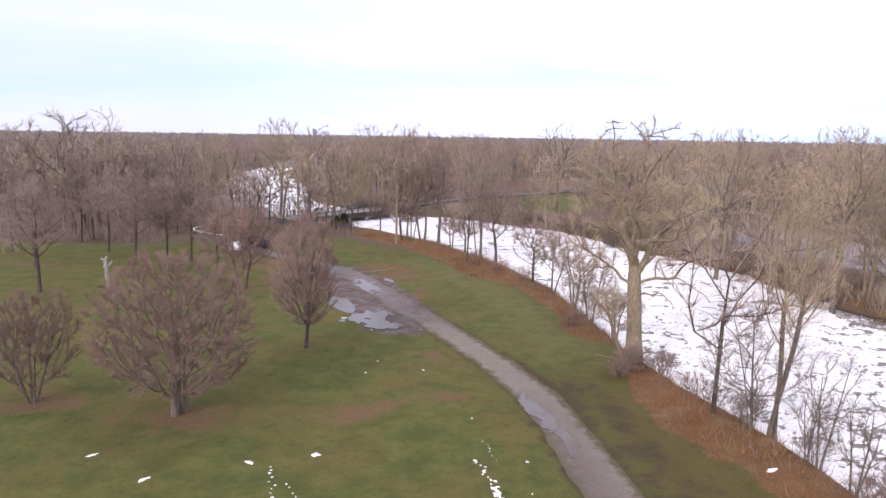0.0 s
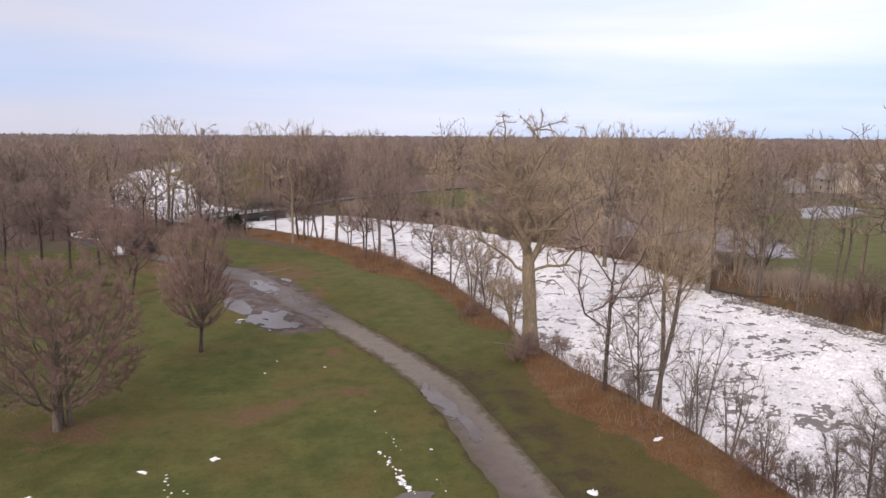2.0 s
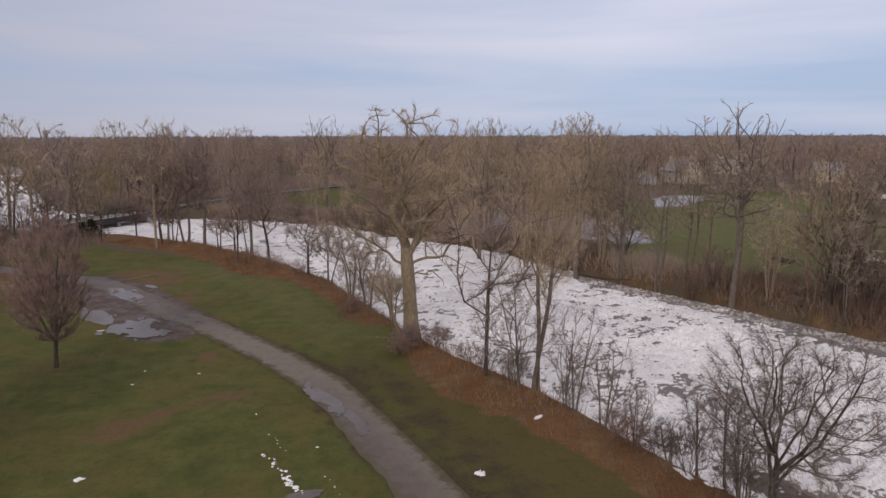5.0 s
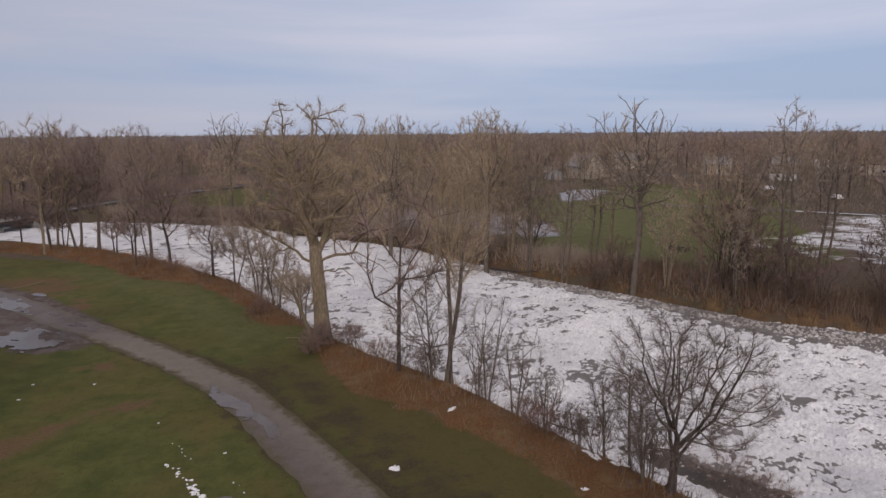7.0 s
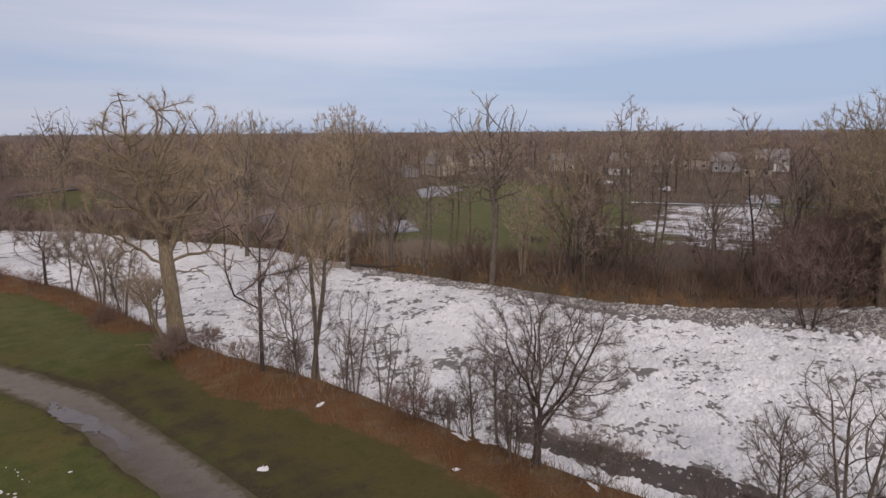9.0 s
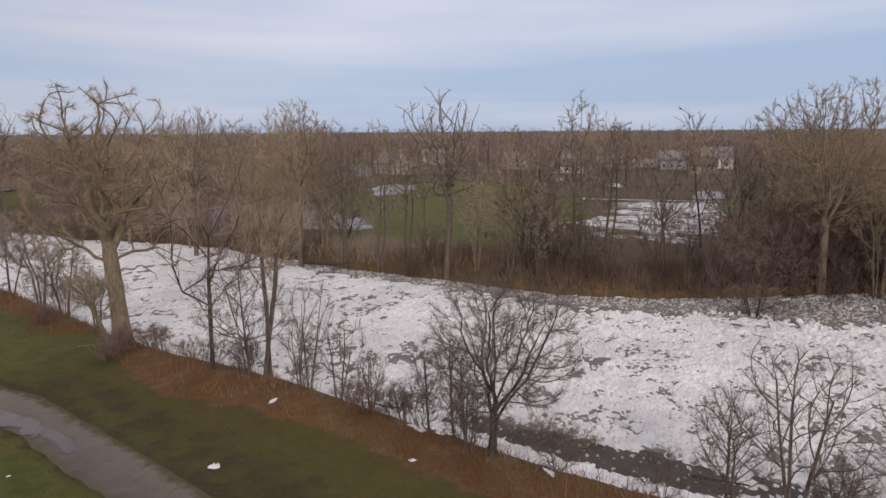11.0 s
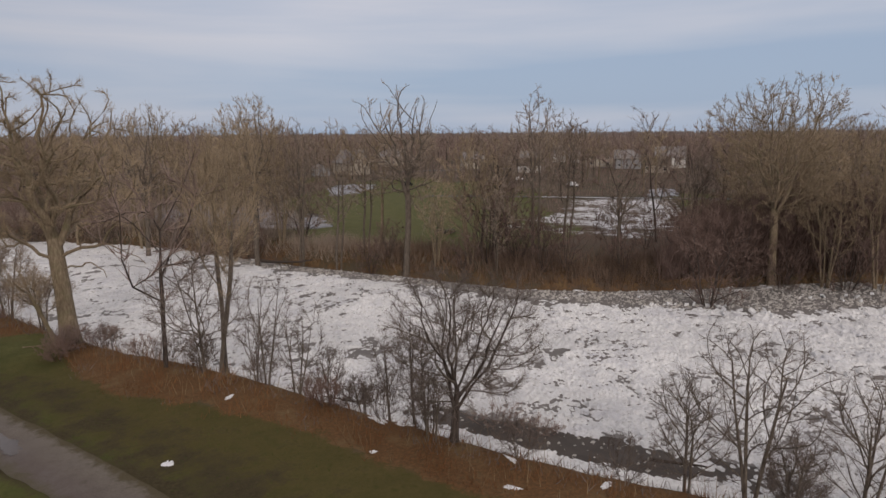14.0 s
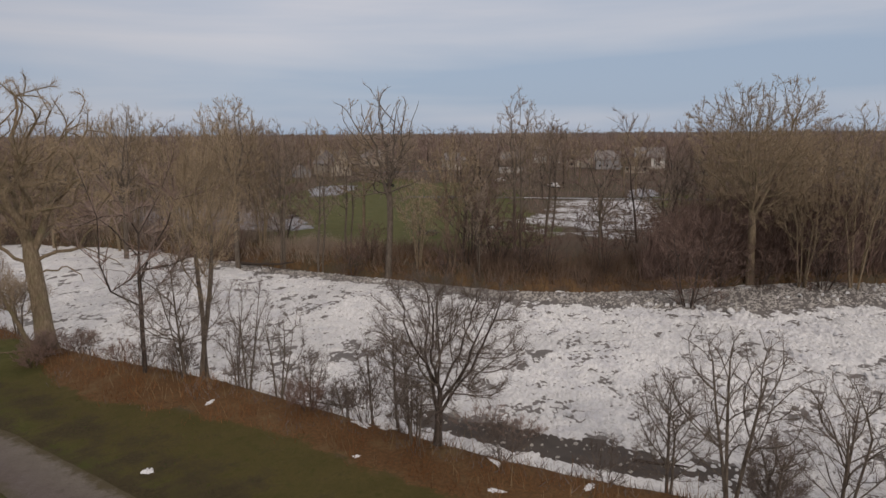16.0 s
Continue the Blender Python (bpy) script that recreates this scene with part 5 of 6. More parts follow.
def bank_strip(x, y, g, cut):
    return (river_depth(x, y) < 0.3) & (lawn_off(x, y) + 1.1 * waves(x, y, 5, 33) + g.normal(0, 0.5, len(x)) < 0.2) & (off_line(NEAR_BANK, x, y) < 11) & (waves(x, y, 4.5, 8) + 0.6 * waves(x, y, 1.7, 18) + g.normal(0, 0.25, len(x)) > cut)


strew("dry_weeds", "rust-brown dry weeds along the near riverbank", "weeds", REED, 120000, (-20, 46, 0, 135), lambda x, y, g: bank_strip(x, y, g, -0.02) & (off_line(NEAR_BANK, x, y) + g.normal(0, 0.8, len(x)) + 1.5 * waves(x, y, 6, 34) > 3.0), (0.2, 0.75), (0.03, 0.06), 0.4, 501)
strew("tall_weeds", "taller rusty weed stalks in clumps", "weeds", REED, 45000, (-20, 46, 0, 135), lambda x, y, g: bank_strip(x, y, g, 0.38), (0.7, 1.5), (0.025, 0.05), 0.25, 507, 2)
strew("grey_weeds", "matted grey-brown dead weeds", "weeds", TWIG_BANK, 70000, (-20, 46, 0, 135), lambda x, y, g: bank_strip(x, y, g, -0.6) & (waves(x, y, 6, 28) + 0.5 * (off_line(NEAR_BANK, x, y) < 4.5) > 0.12), (0.2, 1.0), (0.03, 0.06), 0.6, 508, 2)
strew("straw_stalks", "pale dead stalks among the weeds", "weeds", STRAW, 5500, (-20, 46, 0, 135), lambda x, y, g: (river_depth(x, y) < -0.5) & (lawn_off(x, y) < 0.0) & (off_line(NEAR_BANK, x, y) < 9), (0.6, 1.8), (0.02, 0.045), 0.3, 502)
strew("far_bank_weeds", "brown dry weeds along the far riverbank", "weeds", REED_DARK, 200000, (0, 125, -10, 190), lambda x, y, g: (river_depth(x, y) < 0.4) & (off_line(FAR_BANK, x, y) < 7) & (waves(x, y, 6, 12) + g.normal(0, 0.4, len(x)) > -0.3), (0.5, 1.5), (0.05, 0.12), 0.3, 503, 2)
strew("far_bank_brush_grey", "greyish leafless brush along the far riverbank", "brush", TWIG_GREY, 240000, (0, 70, 62, 190), lambda x, y, g: (river_depth(x, y) < -1) & (y + g.normal(0, 5, len(x)) > 72) & (off_line(FAR_BANK, x, y) < 12) & (waves(x, y, 9, 13) + g.normal(0, 0.3, len(x)) > -0.05), (0.8, 2.8), (0.04, 0.08), 0.4, 514, 2)
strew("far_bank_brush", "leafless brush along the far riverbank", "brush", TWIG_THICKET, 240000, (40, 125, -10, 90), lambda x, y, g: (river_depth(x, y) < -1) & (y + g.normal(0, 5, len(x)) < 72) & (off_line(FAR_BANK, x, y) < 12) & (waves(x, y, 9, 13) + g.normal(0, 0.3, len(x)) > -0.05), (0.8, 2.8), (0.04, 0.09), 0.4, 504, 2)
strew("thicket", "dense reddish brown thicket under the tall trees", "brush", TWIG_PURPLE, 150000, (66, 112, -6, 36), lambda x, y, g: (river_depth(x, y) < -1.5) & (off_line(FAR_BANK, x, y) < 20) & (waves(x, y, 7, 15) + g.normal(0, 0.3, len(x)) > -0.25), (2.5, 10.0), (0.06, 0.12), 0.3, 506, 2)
strew("grass_tufts", "short damp lawn grass", "grass", BLADE, 90000, (-45, 24, 26, 75), lambda x, y, g: (lawn_off(x, y) > -0.5) & (off_line(TRACK, x, y) > 1.9) & (waves(x, y, 3, 14) + g.normal(0, 0.5, len(x)) > 0), (0.06, 0.2), (0.02, 0.05), 0.5, 505, 2)
strew("far_scrub", "low leafless scrub and rough grass round the far houses", "brush", TWIG_BROWN, 26000, (95, 330, 40, 290), lambda x, y, g: (lawn_off(x, y) < -20) & ~inside(FAR_SNOW, x, y) & ~inside(FIELD, x, y) & (x * 0.9 > y * 0.55) & (waves(x, y, 30, 44) + g.normal(0, 0.3, len(x)) > 0.0), (0.6, 3.6), (0.10, 0.22), 0.4, 509, 2)
strew("flood_sedge", "dead sedge standing in the frozen flood", "weeds", REED_DARK, 2600, (96, 165, 44, 92), lambda x, y, g: inside(FAR_SNOW, x, y) & (waves(x, y, 14, 45) + g.normal(0, 0.25, len(x)) > 0.1), (0.4, 1.2), (0.08, 0.16), 0.5, 510, 2)
strew("undergrowth", "leafless undergrowth at the edge of the woods", "brush", TWIG_BROWN, 60000, (-130, -18, 92, 175), lambda x, y, g: (river_depth(x, y) < -2) & (lawn_off(x, y) < -2) & (off_line(TRACK, x, y) > 3) & ~((x > -52) & (x < -30) & (y < 158)) & in_view(x, y, 6) & (waves(x, y, 9, 46) + g.normal(0, 0.35, len(x)) > -0.1), (0.8, 4.2), (0.05, 0.10), 0.4, 511, 2)
strew("far_undergrowth", "leafless undergrowth in the woods across the river", "brush", TWIG_BROWN, 90000, (-60, 75, 150, 300), lambda x, y, g: (river_depth(x, y) < -3) & (off_line(NEAR_BANK, x, y) > 14) & (lawn_off(x, y) < -2) & ~inside(FIELD, x, y) & ~inside(MEADOW, x, y) & (off_line(FAR_ROAD, x, y) > 4) & ((x < -14) & (y > 188) | (x > -4) | (y > 205)) & (waves(x, y, 13, 47) + g.normal(0, 0.35, len(x)) > -0.15), (0.8, 4.5), (0.07, 0.14), 0.4, 512, 2)
strew("flood_brush", "grey leafless brush standing in the frozen flood", "brush", TWIG_GREY, 13000, (46, 90, 95, 165), lambda x, y, g: inside(FLOODED, x, y) & (waves(x, y, 8, 48) + g.normal(0, 0.4, len(x)) > 0.0), (1.0, 4.5), (0.05, 0.10), 0.35, 513, 2)


# ---------------------------------------------------------------- snow left on the lawn and banks
def snow_patch(x, y, size, seed, stretch=1.6):
    """A thin lumpy rest of snow."""
    g = np.random.default_rng(seed)
    size = size * (0.8 if size > 0.2 else 1.0)
    o = blob_outline(0, 0, size * stretch, size, g.uniform(0, 180), seed, n=18, rough=0.4)
    z0 = ground_at(x, y)
    rings = [(0.0, 0.10), (0.45, 0.10), (0.8, 0.06), (1.0, -0.03)]
    verts = [(0, 0, size * 0.28 + 0.02)]
    for k, h in rings[1:]:
        verts += [(px * k, py * k, h * min(1.0, size * 2.2) * g.uniform(0.5, 1.4)) for px, py in o]
    n = len(o)
    faces = [(0, 1 + k, 1 + (k + 1) % n) for k in range(n)]
    for a in range(2):
        faces += [(1 + a * n + k, 1 + (a + 1) * n + k, 1 + (a + 1) * n + (k + 1) % n, 1 + a * n + (k + 1) % n) for k in range(n)]
    me = bpy.data.meshes.new("snow_patch")
    me.from_pydata(verts, [], faces)
    me.materials.append(SNOW)
    ob = new("snow_patch", me)
    ob.location = (x, y, z0 + 0.01)
    return tagged(ob, "small melting patch of old snow on the grass", "snow", "snow patches")


for k, (x, y, s, st) in enumerate(((-7.8, 40.1, 0.30, 1.3), (-11.7, 39.0, 0.22, 1.8), (-17.2, 36.6, 0.16, 2.2), (-21.7, 39.5, 0.14, 2.2), (13.9, 33.0, 0.30, 1.7), (20.7, 38.9, 0.26, 2.0), (22.0, 26.1, 0.17, 1.3), (24.1, 18.4, 0.20, 2.2),
                                   (24.9, 29.0, 0.30, 3.0), (25.6, 27.6, 0.25, 2.4), (-6.3, 55.1, 0.09, 1.2), (-1.4, 56, 0.09, 1.4), (-5.6, 58.1, 0.08, 1.3), (5.6, 39.5, 0.08, 1.3), (2.4, 46, 0.07, 1.2), (-10.6, 72.4, 0.12, 3.0),
                                   (26.4, 20.2, 0.16, 3.0), (27.4, 15.2, 0.2, 2.4))):
    snow_patch(x, y, s, 600 + k, st)
# trails of trodden snow
g_s = np.random.default_rng(640)
for x0, y0, x1, y1, n, s0 in ((2.4, 39.6, 3.6, 35.2, 15, 0.11), (3.3, 36.2, 4.0, 34.0, 9, 0.17), (2.9, 42.2, 3.8, 39.2, 6, 0.06), (-10.2, 38.4, -9.2, 34.6, 9, 0.08), (-8.8, 36.4, -7.4, 34.2, 5, 0.07), (6.0, 33.6, 5.2, 36.6, 4, 0.05)):
    for k in range(n):
        f = (k + g_s.uniform(-0.3, 0.3)) / n
        snow_patch(x0 + (x1 - x0) * f + g_s.normal(0, 0.12), y0 + (y1 - y0) * f, 0.78 * s0 * g_s.uniform(0.6, 1.3), 650 + int(g_s.integers(0, 9999)), 1.3)


def shore_ice():
    """The thin shelf of ice and snow left against the near bank."""
    line = [(27.0, 30.5), (27.6, 27.5), (28.0, 24), (29.0, 20.5), (30.2, 17), (32.0, 12.5), (34.2, 7.5), (37, 1)]
    v, f = ribbon(line, 1.5, ICE_LEVEL + 0.42, 0.4, 0.5, 33)
    g = np.random.default_rng(34)
    v[:, 2] += g.normal(0, 0.05, len(v))
    edge = np.tile(np.array([-0.5, -0.1, 0, 0.03, 0, 0, 0, -0.1, -0.5]), len(v) // 9)
    v[:, 2] += edge
    return tagged(new("shore_ice", mesh_np("shore_ice", v, f[:, ::-1], ICE, False)), "ledge of white shore ice along the near bank", "ice", kind="structure")


shore_ice()


# ---------------------------------------------------------------- logs and litter
def log(x0, y0, x1, y1, r, z, seed, mats, label):
    rng = np.random.default_rng(seed)
    a, b2 = np.array([x0, y0, z]), np.array([x1, y1, z + 0.15])
    ln = np.linalg.norm(b2 - a)
    p = bend(a, b2 - a, ln, 9, rng, 0.05, 0.0)
    top = new("fallen_log", None)
    v, f = tubes([(p, r * np.linspace(1, 0.4, 9))], 8)
    part("trunk", mesh_np("trunk", v, f, mats, True), None, top)
    for k in range(3):
        i = int(rng.integers(2, 8))
        q = bend(p[i], turn_off(b2 - a, 0.9, rng.uniform(0.6, 2.4)), ln * 0.22, 4, rng, 0.15, 0.05)
        v, f = tubes([(q, r * 0.35 * np.linspace(1, 0.3, 4))], 5)
        part("branch", mesh_np("branch", v, f, mats, True), None, top)
    return tagged(top, label, "log", "fallen logs")


log(51.9, 86, 53.0, 74.5, 0.24, ICE_LEVEL + 0.42, 701, BARK_DARK, "long dark log frozen in along the far bank")
log(14.6, 60.6, 16.9, 58.7, 0.05, 0.08, 702, BARK_TAN, "short pale fallen branch beside the great cottonwood")
log(34.0, 16.2, 34.8, 13.2, 0.12, ICE_LEVEL + 0.32, 703, BARK_DARK, "thin dark drift log on the ice")
log(27.4, 33.6, 25.6, 35.6, 0.07, -0.9, 704, BARK_GREY, "grey branch fallen down the bank")
log(-10.4, 97.5, -7.0, 98.5, 0.05, 0.08, 705, BARK_TAN, "pale fallen branch beside the muddy path")


# ---------------------------------------------------------------- bridge
def build_bridge():
    a, b2 = Vector((-34.5, 157.5, 0)), Vector((-15.0, 179.7, 0))
    ln = (b2 - a).length
    top = new("bridge", None)
    tagged(top, "low dark road bridge with steel rails over the ice", "bridge")
    w = 3.2
    part("deck", one_box(0, ln, -w, w, 0.35, 0.62), CONCRETE, top, "grey concrete deck")
    for s in (-1, 1):
        part("girder", one_box(0, ln, s * w - 0.15, s * w + 0.15, -0.55, 0.70), STEEL, top, "dark steel girder")
        for z in (1.05, 1.35, 1.68):
            part("rail", one_box(0, ln, s * w - 0.05, s * w + 0.05, z - 0.06, z + 0.06), STEEL, top)
        n = 15
        post = bmesh.new()
        box(post, -0.08, 0.08, -0.08, 0.08, 0.62, 1.72)
        first = part("post", post, STEEL, top)
        first.location = (0.3, s * w, 0)
        for k in range(1, n):
            o = new("post", first.data)
            o.parent, o.location = top, (0.3 + k * (ln - 0.6) / (n - 1), s * w, 0)
    for x in (0.0, ln):
        part("abutment", one_box(x - 1.6, x + 1.6, -w - 0.6, w + 0.6, -2.9, 0.34), CONCRETE, top, "concrete abutment")
    for x in (ln * 0.36, ln * 0.68):
        part("pier", one_box(x - 0.45, x + 0.45, -w + 0.4, w - 0.4, -2.9, 0.34), CONCRETE, top, "concrete pier")
    top.matrix_basis = Matrix.Translation(a) @ Matrix.Rotation(math.atan2(b2.y - a.y, b2.x - a.x), 4, "Z")


build_bridge()
rv, rf = ribbon([(110, 240), (167, 236), (187, 229), (210, 214), (250, 190), (330, 120)], 6.0, 0.35, 3.0, 0.1, 41)
rv[:, 2] -= 0.25
bv, bf = ribbon(FAR_ROAD, 5.0, 0.3, 3.0, 0.1, 45)
tagged(new("bridge_road", mesh_np("bridge_road", bv, bf[:, ::-1], ASPHALT, True)), "narrow road running on from the bridge", "road", kind="structure")
tagged(new("road", mesh_np("road", rv, rf[:, ::-1], ASPHALT, True)), "narrow grey road through the far woods", "road", kind="structure")
rv, rf = ribbon([(-34.5, 157.5), (-41, 149), (-48, 142), (-47, 132), (-38, 122), (-33, 116)], 5.0, 0.12, 2.0, 0.2, 42)
tagged(new("parking_road", mesh_np("parking_road", rv, rf[:, ::-1], ASPHALT, True)), "wet asphalt lane to the bridge", "road", kind="structure")
rv, rf = ribbon([(128, 128), (143, 106), (150, 94), (162, 74), (182, 40), (200, 0)], 4.0, 0.10, 3.0, 0.1, 43)
tagged(new("field_road", mesh_np("field_road", rv, rf[:, ::-1], ASPHALT, True)), "narrow road beyond the flooded field", "road", kind="structure")
rv, rf = ribbon([(144, 102), (149, 93), (155, 83), (161, 73)], 0.7, 0.20, 1.5, 0.35, 44)
tagged(new("snow_ridge", mesh_np("snow_ridge", rv, rf[:, ::-1], SNOW, True)), "ploughed ridge of snow along the far road", "snow", kind="structure")


def guard_rail(points, z, label, thick=0.16, paint=WALL_WHITE):
    top = new("guard_rail", None)
    tagged(top, label, "guard rail")
    line = np.array([(x, y, z) for x, y in points], float)
    v, f = tubes([(line, np.full(len(line), thick))], 6)
    part("rail", mesh_np("rail", v, f, paint, True), None, top)
    for x, y in points:
        part("post", one_box(x - 0.08, x + 0.08, y - 0.08, y + 0.08, 0.0, z), WOOD_DARK, top)


guard_rail([(-46.2, 141.5), (-49.5, 139.5), (-50.6, 136.6), (-49.4, 133.4), (-46.7, 130.6), (-43, 128.2), (-39.5, 125.4)], 0.65, "white guard rail round the bend of the lane")
guard_rail([(-8.5, 187), (-4, 195.5), (1.5, 203), (7, 209.5), (13.5, 216), (20, 222.5), (27, 229.5), (36, 237.5), (45, 244.8)], 0.7, "long grey guard rail along the road across the river", 0.12, CONCRETE)
guard_rail([(-52.5, 150), (-49, 149.4), (-44, 148.6)], 0.65, "short white guard rail beside the lane")


# ---------------------------------------------------------------- vehicles
def car(x, y, rz, paint, label, length=4.6, width=1.85, height=1.5, van=False):
    top = new("van" if van else "car", None)
    tagged(top, label, "van" if van else "car", "parked vehicles")
    hl, hw = length / 2, width / 2
    bm = bmesh.new()
    if van:
        side = [(-hl, 0.4), (-hl, height * 0.96), (-hl + 0.2, height), (hl * 0.45, height), (hl * 0.72, height * 0.60), (hl * 0.97, height * 0.52), (hl, 0.4)]
    else:
        side = [(-hl, 0.4), (-hl, 0.85), (-hl * 0.72, 0.95), (-hl * 0.5, height), (hl * 0.15, height), (hl * 0.48, 0.95), (hl * 0.96, 0.82), (hl, 0.4)]
    rows = []
    for s in (-1, 1):
        rows.append([bm.verts.new((px, s * hw * (0.86 if pz > 1.1 else 1.0), pz)) for px, pz in side])
    bm.faces.new(rows[0])
    bm.faces.new(rows[1][::-1])
    for k in range(len(side)):
        j = (k + 1) % len(side)
        bm.faces.new([rows[0][k], rows[1][k], rows[1][j], rows[0][j]])
    bmesh.ops.recalc_face_normals(bm, faces=bm.faces[:])
    bmesh.ops.bevel(bm, geom=bm.edges[:], offset=0.06, segments=2, affect="EDGES")
    part("body", bm, paint, top)
    z0, z1 = (height * 0.62, height * 0.9) if van else (0.98, height - 0.1)
    for s in (-1, 1):
        part("side_window", one_box(-hl * 0.5, hl * 0.3, s * hw * 0.93 - 0.02, s * hw * 0.93 + 0.02, z0, z1), GLASS, top, "dark glass")
    for sx in (-0.62, 0.62):
        for s in (-1, 1):
            wheel = bmesh.new()
            bmesh.ops.create_cone(wheel, cap_ends=True, segments=18, radius1=0.33, radius2=0.33, depth=0.22, matrix=Matrix.Translation((sx * hl, s * (hw - 0.1), 0.33)) @ Matrix.Rotation(radians(90), 4, "X"))
            part("wheel", wheel, RUBBER, top, "black tyre")
    for s in (-1, 1):
        part("headlight", one_box(hl - 0.06, hl + 0.02, s * hw * 0.72 - 0.15, s * hw * 0.72 + 0.15, 0.62, 0.76), WALL_WHITE, top, "clear headlight")
    top.matrix_basis = pose(x, y, ground_at(x, y), 0, 0, rz)
    return top


car(-32.6, 116.5, 28, CAR_DARK, "dark parked van at the end of the lane", 5.0, 2.0, 2.3, True)
car(-35.6, 114.6, 110, CAR_WHITE, "white parked car beside the lane")
car(148, 156, 20, CAR_DARK, "dark car parked at the edge of the far field")
car(178, 114, 60, CAR_WHITE, "white car parked by the far houses")
car(188, 142, 10, CAR_WHITE, "white car parked by the far houses")


# ---------------------------------------------------------------- park furniture and evergreens
def picnic_table(x, y, rz):
    top = new("picnic_table", None)
    tagged(top, "dark weathered wooden picnic table on the far field", "table", "picnic tables")
    for k in range(4):
        part("plank", one_box(-1.1, 1.1, -0.38 + k * 0.195, -0.38 + k * 0.195 + 0.18, 0.71, 0.76), WOOD_DARK, top)
    for s in (-1, 1):
        part("bench", one_box(-1.1, 1.1, s * 0.75 - 0.14, s * 0.75 + 0.14, 0.42, 0.46), WOOD_DARK, top)
        for e2 in (-1, 1):
            part("leg", one_box(s * 0.75 - 0.05, s * 0.75 + 0.05, e2 * 0.5 - 0.06, e2 * 0.5 + 0.06, 0, 0.71), WOOD_DARK, top)
        part("brace", one_box(s * 0.75 - 0.04, s * 0.75 + 0.04, -0.85, 0.85, 0.34, 0.42), WOOD_DARK, top)
    top.matrix_basis = pose(x, y, ground_at(x, y), 0, 0, rz)


picnic_table(82.4, 76.6, 20)
picnic_table(81.4, 77.8, 30)


def conifer(x, y, h, r, seed, label):
    rng = np.random.default_rng(seed)
    top = new("conifer", None)
    tagged(top, label, "tree")
    p = bend((0, 0, -0.2), (0, 0, 1), h, 6, rng, 0.02, 0)
    v, f = tubes([(p, 0.12 * np.linspace(1, 0.15, 6))], 6)
    part("trunk", mesh_np("trunk", v, f, BARK_DARK, True), None, top)
    n = 2600
    z = h * (0.06 + 0.92 * rng.random(n) ** 1.3)
    reach = r * (1 - z / h) * np.sqrt(rng.random(n)) * (1 + 0.25 * np.sin(z * 7)) + 0.05
    az = rng.uniform(0, 6.283, n)
    foot = np.column_stack([reach * np.cos(az), reach * np.sin(az), z])
    way = np.column_stack([np.cos(az), np.sin(az), rng.normal(-0.1, 0.35, n)])
    v, f = spikes(foot, way, rng.uniform(0.2, 0.55, n), np.full(n, 0.09), rng)
    part("foliage", mesh_np("foliage", v, f, NEEDLES), None, top, "dark green needles")
    top.location = (x, y, ground_at(x, y))


conifer(-20.8, 142.5, 3.5, 2.0, 801, "small dark evergreen beside the bridge")
conifer(-22.8, 144.2, 2.8, 2.2, 802, "small dark evergreen beside the bridge")


# ---------------------------------------------------------------- far houses
def house(x, y, rz, length, depth, eaves, ridge, wall, roof, label, windows=4, garage=False):
    top = new("house", None)
    tagged(top, label, "house", "far houses")
    hl, hd = length / 2, depth / 2
    bm = bmesh.new()
    outline = [(-hd, -0.3), (hd, -0.3), (hd, eaves), (0, ridge - 0.15), (-hd, eaves)]
    ends = [[bm.verts.new((s * hl, py, pz)) for py, pz in outline] for s in (-1, 1)]
    bm.faces.new(ends[0][::-1])
    bm.faces.new(ends[1])
    for k in range(5):
        j = (k + 1) % 5
        bm.faces.new([ends[0][k], ends[0][j], ends[1][j], ends[1][k]])
    bmesh.ops.recalc_face_normals(bm, faces=bm.faces[:])
    part("wall", bm, wall, top)
    over = 0.45
    for s in (-1, 1):
        bm = bmesh.new()
        slope = (ridge - eaves) / hd
        pts = [(0, ridge), (s * (hd + over), eaves - over * slope)]
        lo = [bm.verts.new((e2 * (hl + over), py, pz)) for e2 in (-1, 1) for py, pz in pts]
        hi = [bm.verts.new((e2 * (hl + over), py, pz + 0.22)) for e2 in (-1, 1) for py, pz in pts]
        for q in ((0, 1, 3, 2),):
            bm.faces.new([lo[i] for i in q])
            bm.faces.new([hi[i] for i in q][::-1])
        for i, j in ((0, 1), (1, 3), (3, 2), (2, 0)):
            bm.faces.new([lo[i], hi[i], hi[j], lo[j]])
        bmesh.ops.recalc_face_normals(bm, faces=bm.faces[:])
        part("roof", bm, roof, top)
    part("chimney", one_box(hl * 0.3, hl * 0.3 + 0.7, -0.35, 0.35, ridge - 0.8, ridge + 0.9), ROOF_BROWN, top)
    for s in (-1, 1):
        for k in range(windows):
            wx = -hl + (k + 0.6) * length / (windows + 0.2)
            for z in ((1.0,) if eaves < 3.6 else (1.0, 3.7)):
                win = part("window", one_box(wx - 0.55, wx + 0.55, s * hd - 0.05, s * hd + 0.05, z, z + 1.35), WALL_WHITE, top, "white window frame")
                part("pane", one_box(wx - 0.45, wx + 0.45, s * hd - 0.07, s * hd + 0.07, z + 0.1, z + 1.25), GLASS, win)
    part("door", one_box(hl - 0.06, hl + 0.05, -0.5, 0.5, 0, 2.1), WOOD_DARK, top)
    if garage:
        part("garage_door", one_box(-hl * 0.1, -hl * 0.1 + 4.6, -hd - 0.06, -hd + 0.05, 0, 2.4), WALL_WHITE, top, "white garage door")
    top.matrix_basis = pose(x, y, 0, 0, 0, rz)


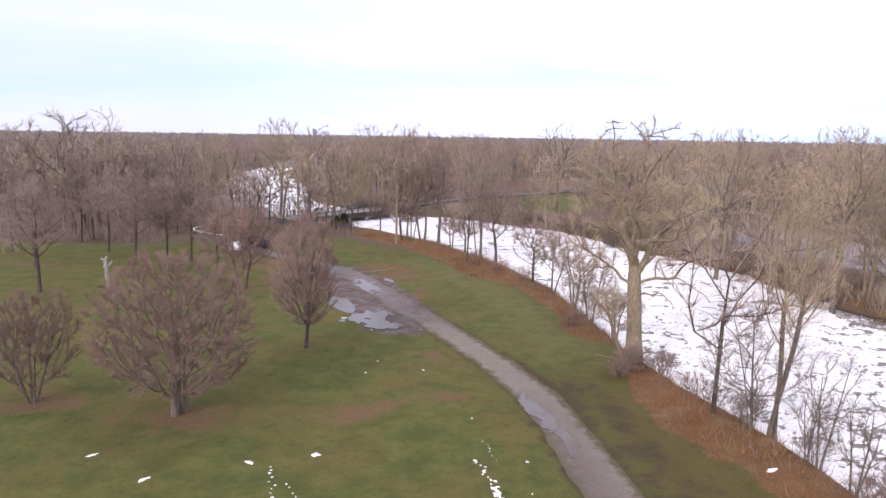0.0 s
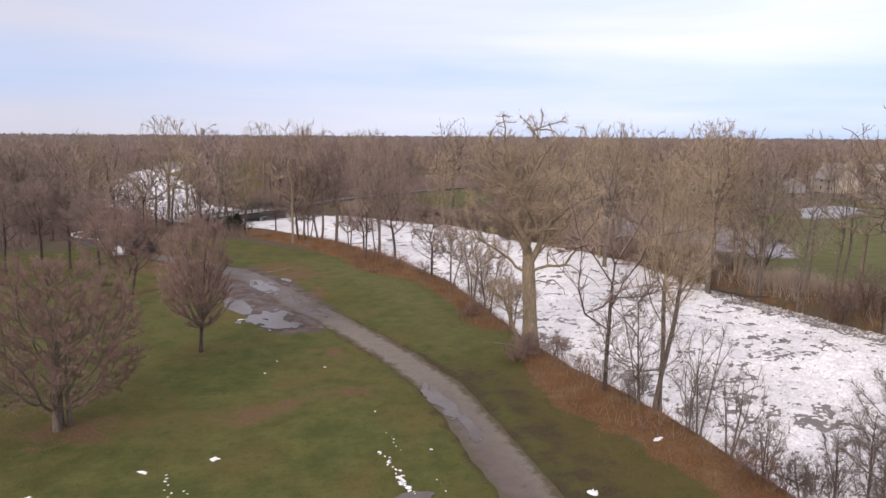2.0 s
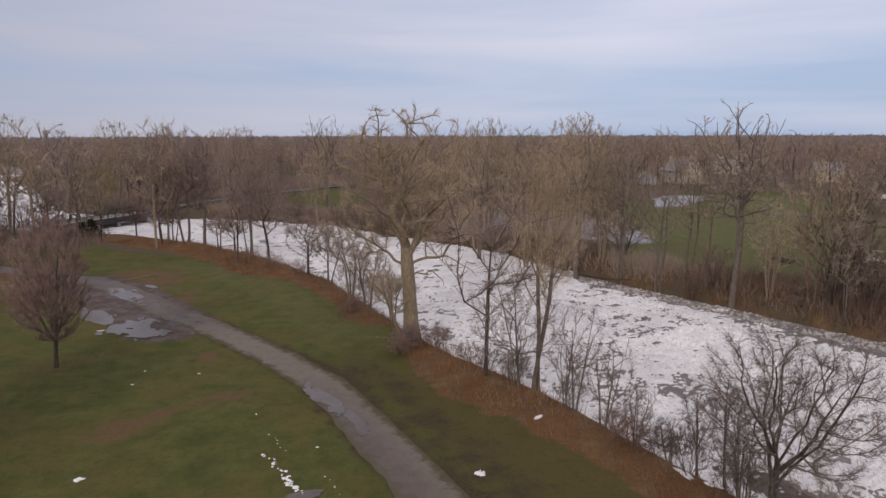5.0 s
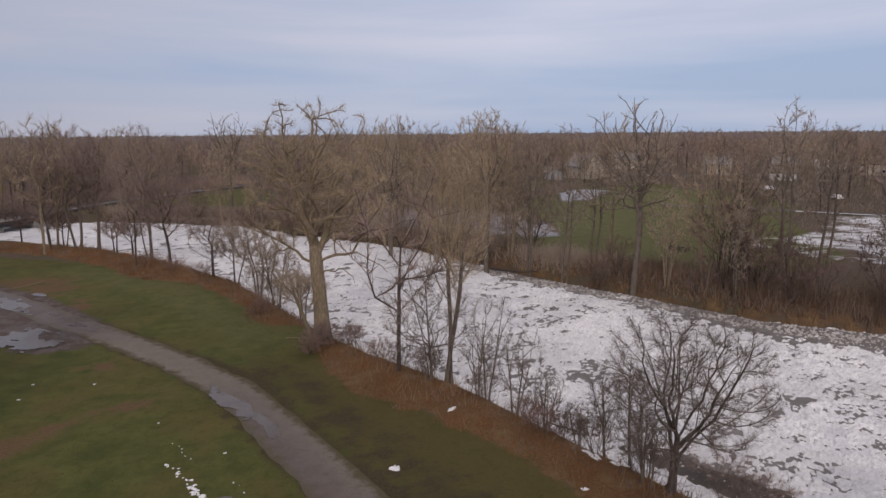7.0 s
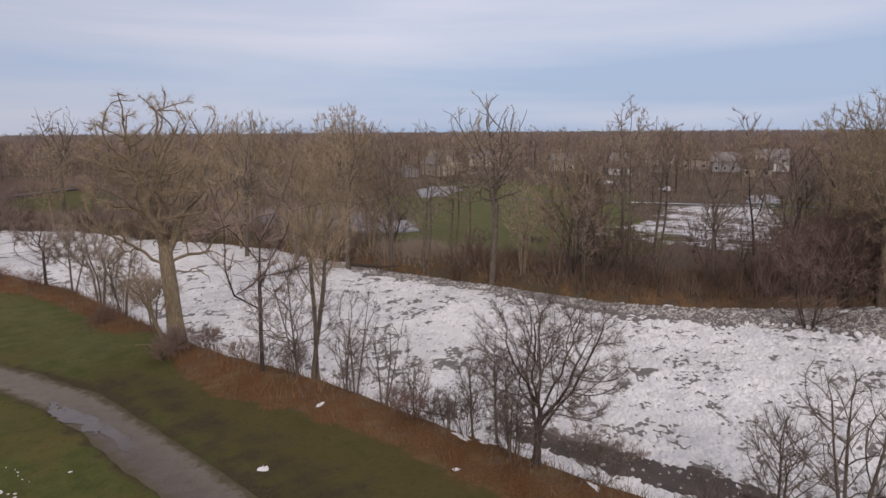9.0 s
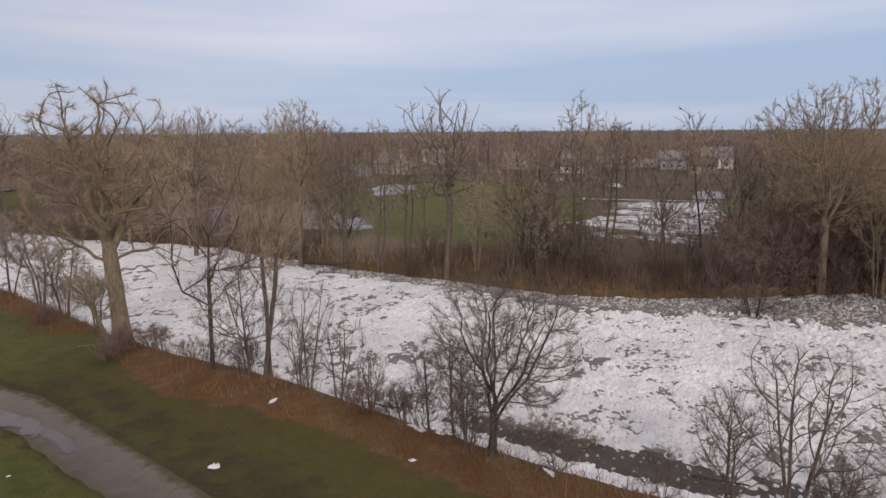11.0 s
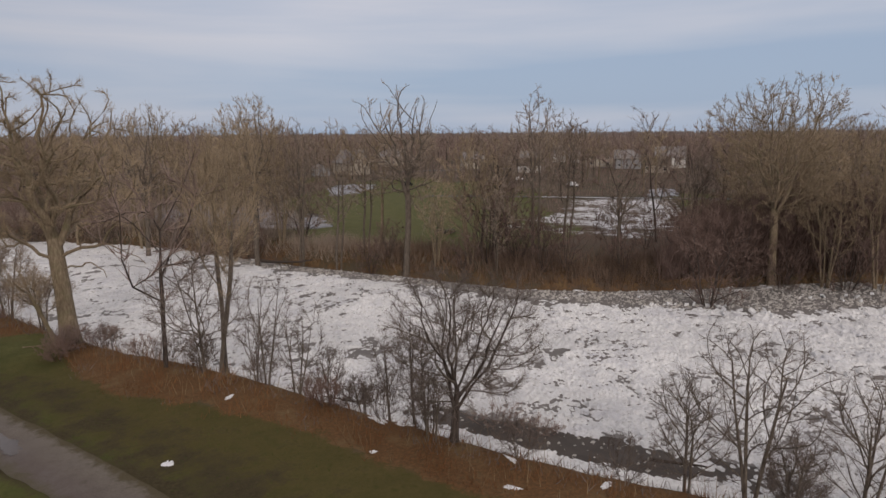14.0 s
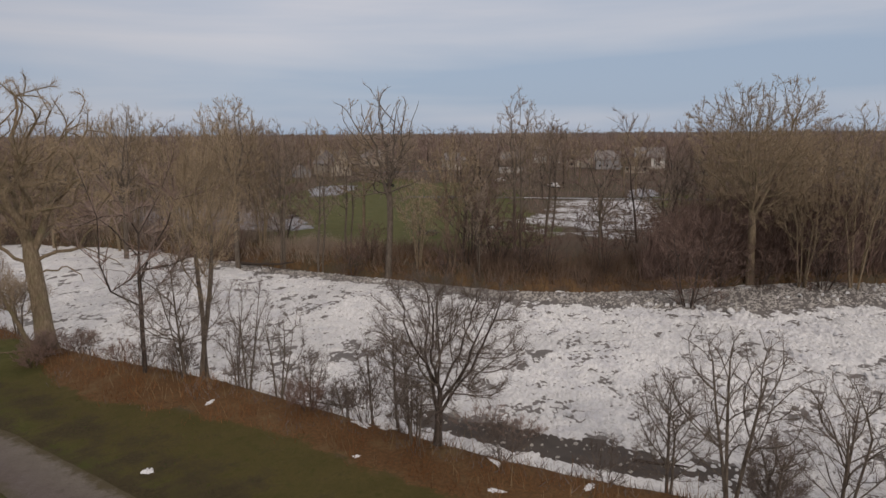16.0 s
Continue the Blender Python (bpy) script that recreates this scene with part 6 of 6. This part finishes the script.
house(178, 221, 80, 15, 9, 5.0, 9.6, WALL_CREAM, ROOF_GREY, "cream gabled house with a pale grey roof", 3, True)
house(163, 222, 62, 8, 6, 2.8, 4.6, WALL_GREY, ROOF_GREY, "low grey garage beside the cream house", 2)
house(212, 262, -30, 12, 9, 5.2, 8.6, WALL_WHITE, ROOF_GREY, "two-storey white house among bare trees", 3)
house(236, 205, -30, 10, 8, 4.8, 7.8, WALL_CREAM, ROOF_GREY, "cream gabled house among bare trees", 3)
house(250, 183, -60, 8, 7, 5.4, 8.0, WALL_WHITE, ROOF_GREY, "narrow pale house among bare trees", 2)
house(288, 170, -55, 12, 9, 4.8, 8.0, WALL_CREAM, ROOF_BROWN, "cream house with a brown roof", 3)
house(282, 150, -62, 14, 9, 4.6, 8.2, WALL_GREY, ROOF_GREY, "grey house with a shingle roof", 4)
house(300, 140, -62, 13, 10, 5.2, 9.4, WALL_WHITE, ROOF_GREY, "white house with a broad grey roof", 3)
house(262, 128, -65, 11, 8, 3.2, 6.2, WALL_CREAM, ROOF_BROWN, "low cream house at the edge of the woods", 3)
house(232, 170, -50, 9, 7, 3.0, 5.6, WALL_WHITE, ROOF_BROWN, "low white house behind bare trees", 2)
house(320, 210, -50, 14, 9, 4.8, 8.4, WALL_WHITE, ROOF_GREY, "white house far behind the trees", 3)
house(340, 160, -60, 14, 9, 4.8, 8.4, WALL_GREY, ROOF_BROWN, "grey house far behind the trees", 3)
house(240, 265, -30, 12, 9, 4.8, 8.0, WALL_CREAM, ROOF_GREY, "cream house far behind the trees", 3)


def tower():
    """The stubby tower on the horizon."""
    top = new("water_tower", None)
    tagged(top, "dark water tower far off on the horizon", "tower")
    bm = bmesh.new()
    bmesh.ops.create_cone(bm, cap_ends=True, segments=16, radius1=4.0, radius2=4.0, depth=13, matrix=Matrix.Translation((0, 0, 22.5)))
    part("tank", bm, CONCRETE, top)
    bm = bmesh.new()
    bmesh.ops.create_cone(bm, cap_ends=True, segments=12, radius1=2.6, radius2=2.6, depth=22, matrix=Matrix.Translation((0, 0, 10)))
    part("shaft", bm, CONCRETE, top)
    top.location = (-282, 1500, 0)


tower()
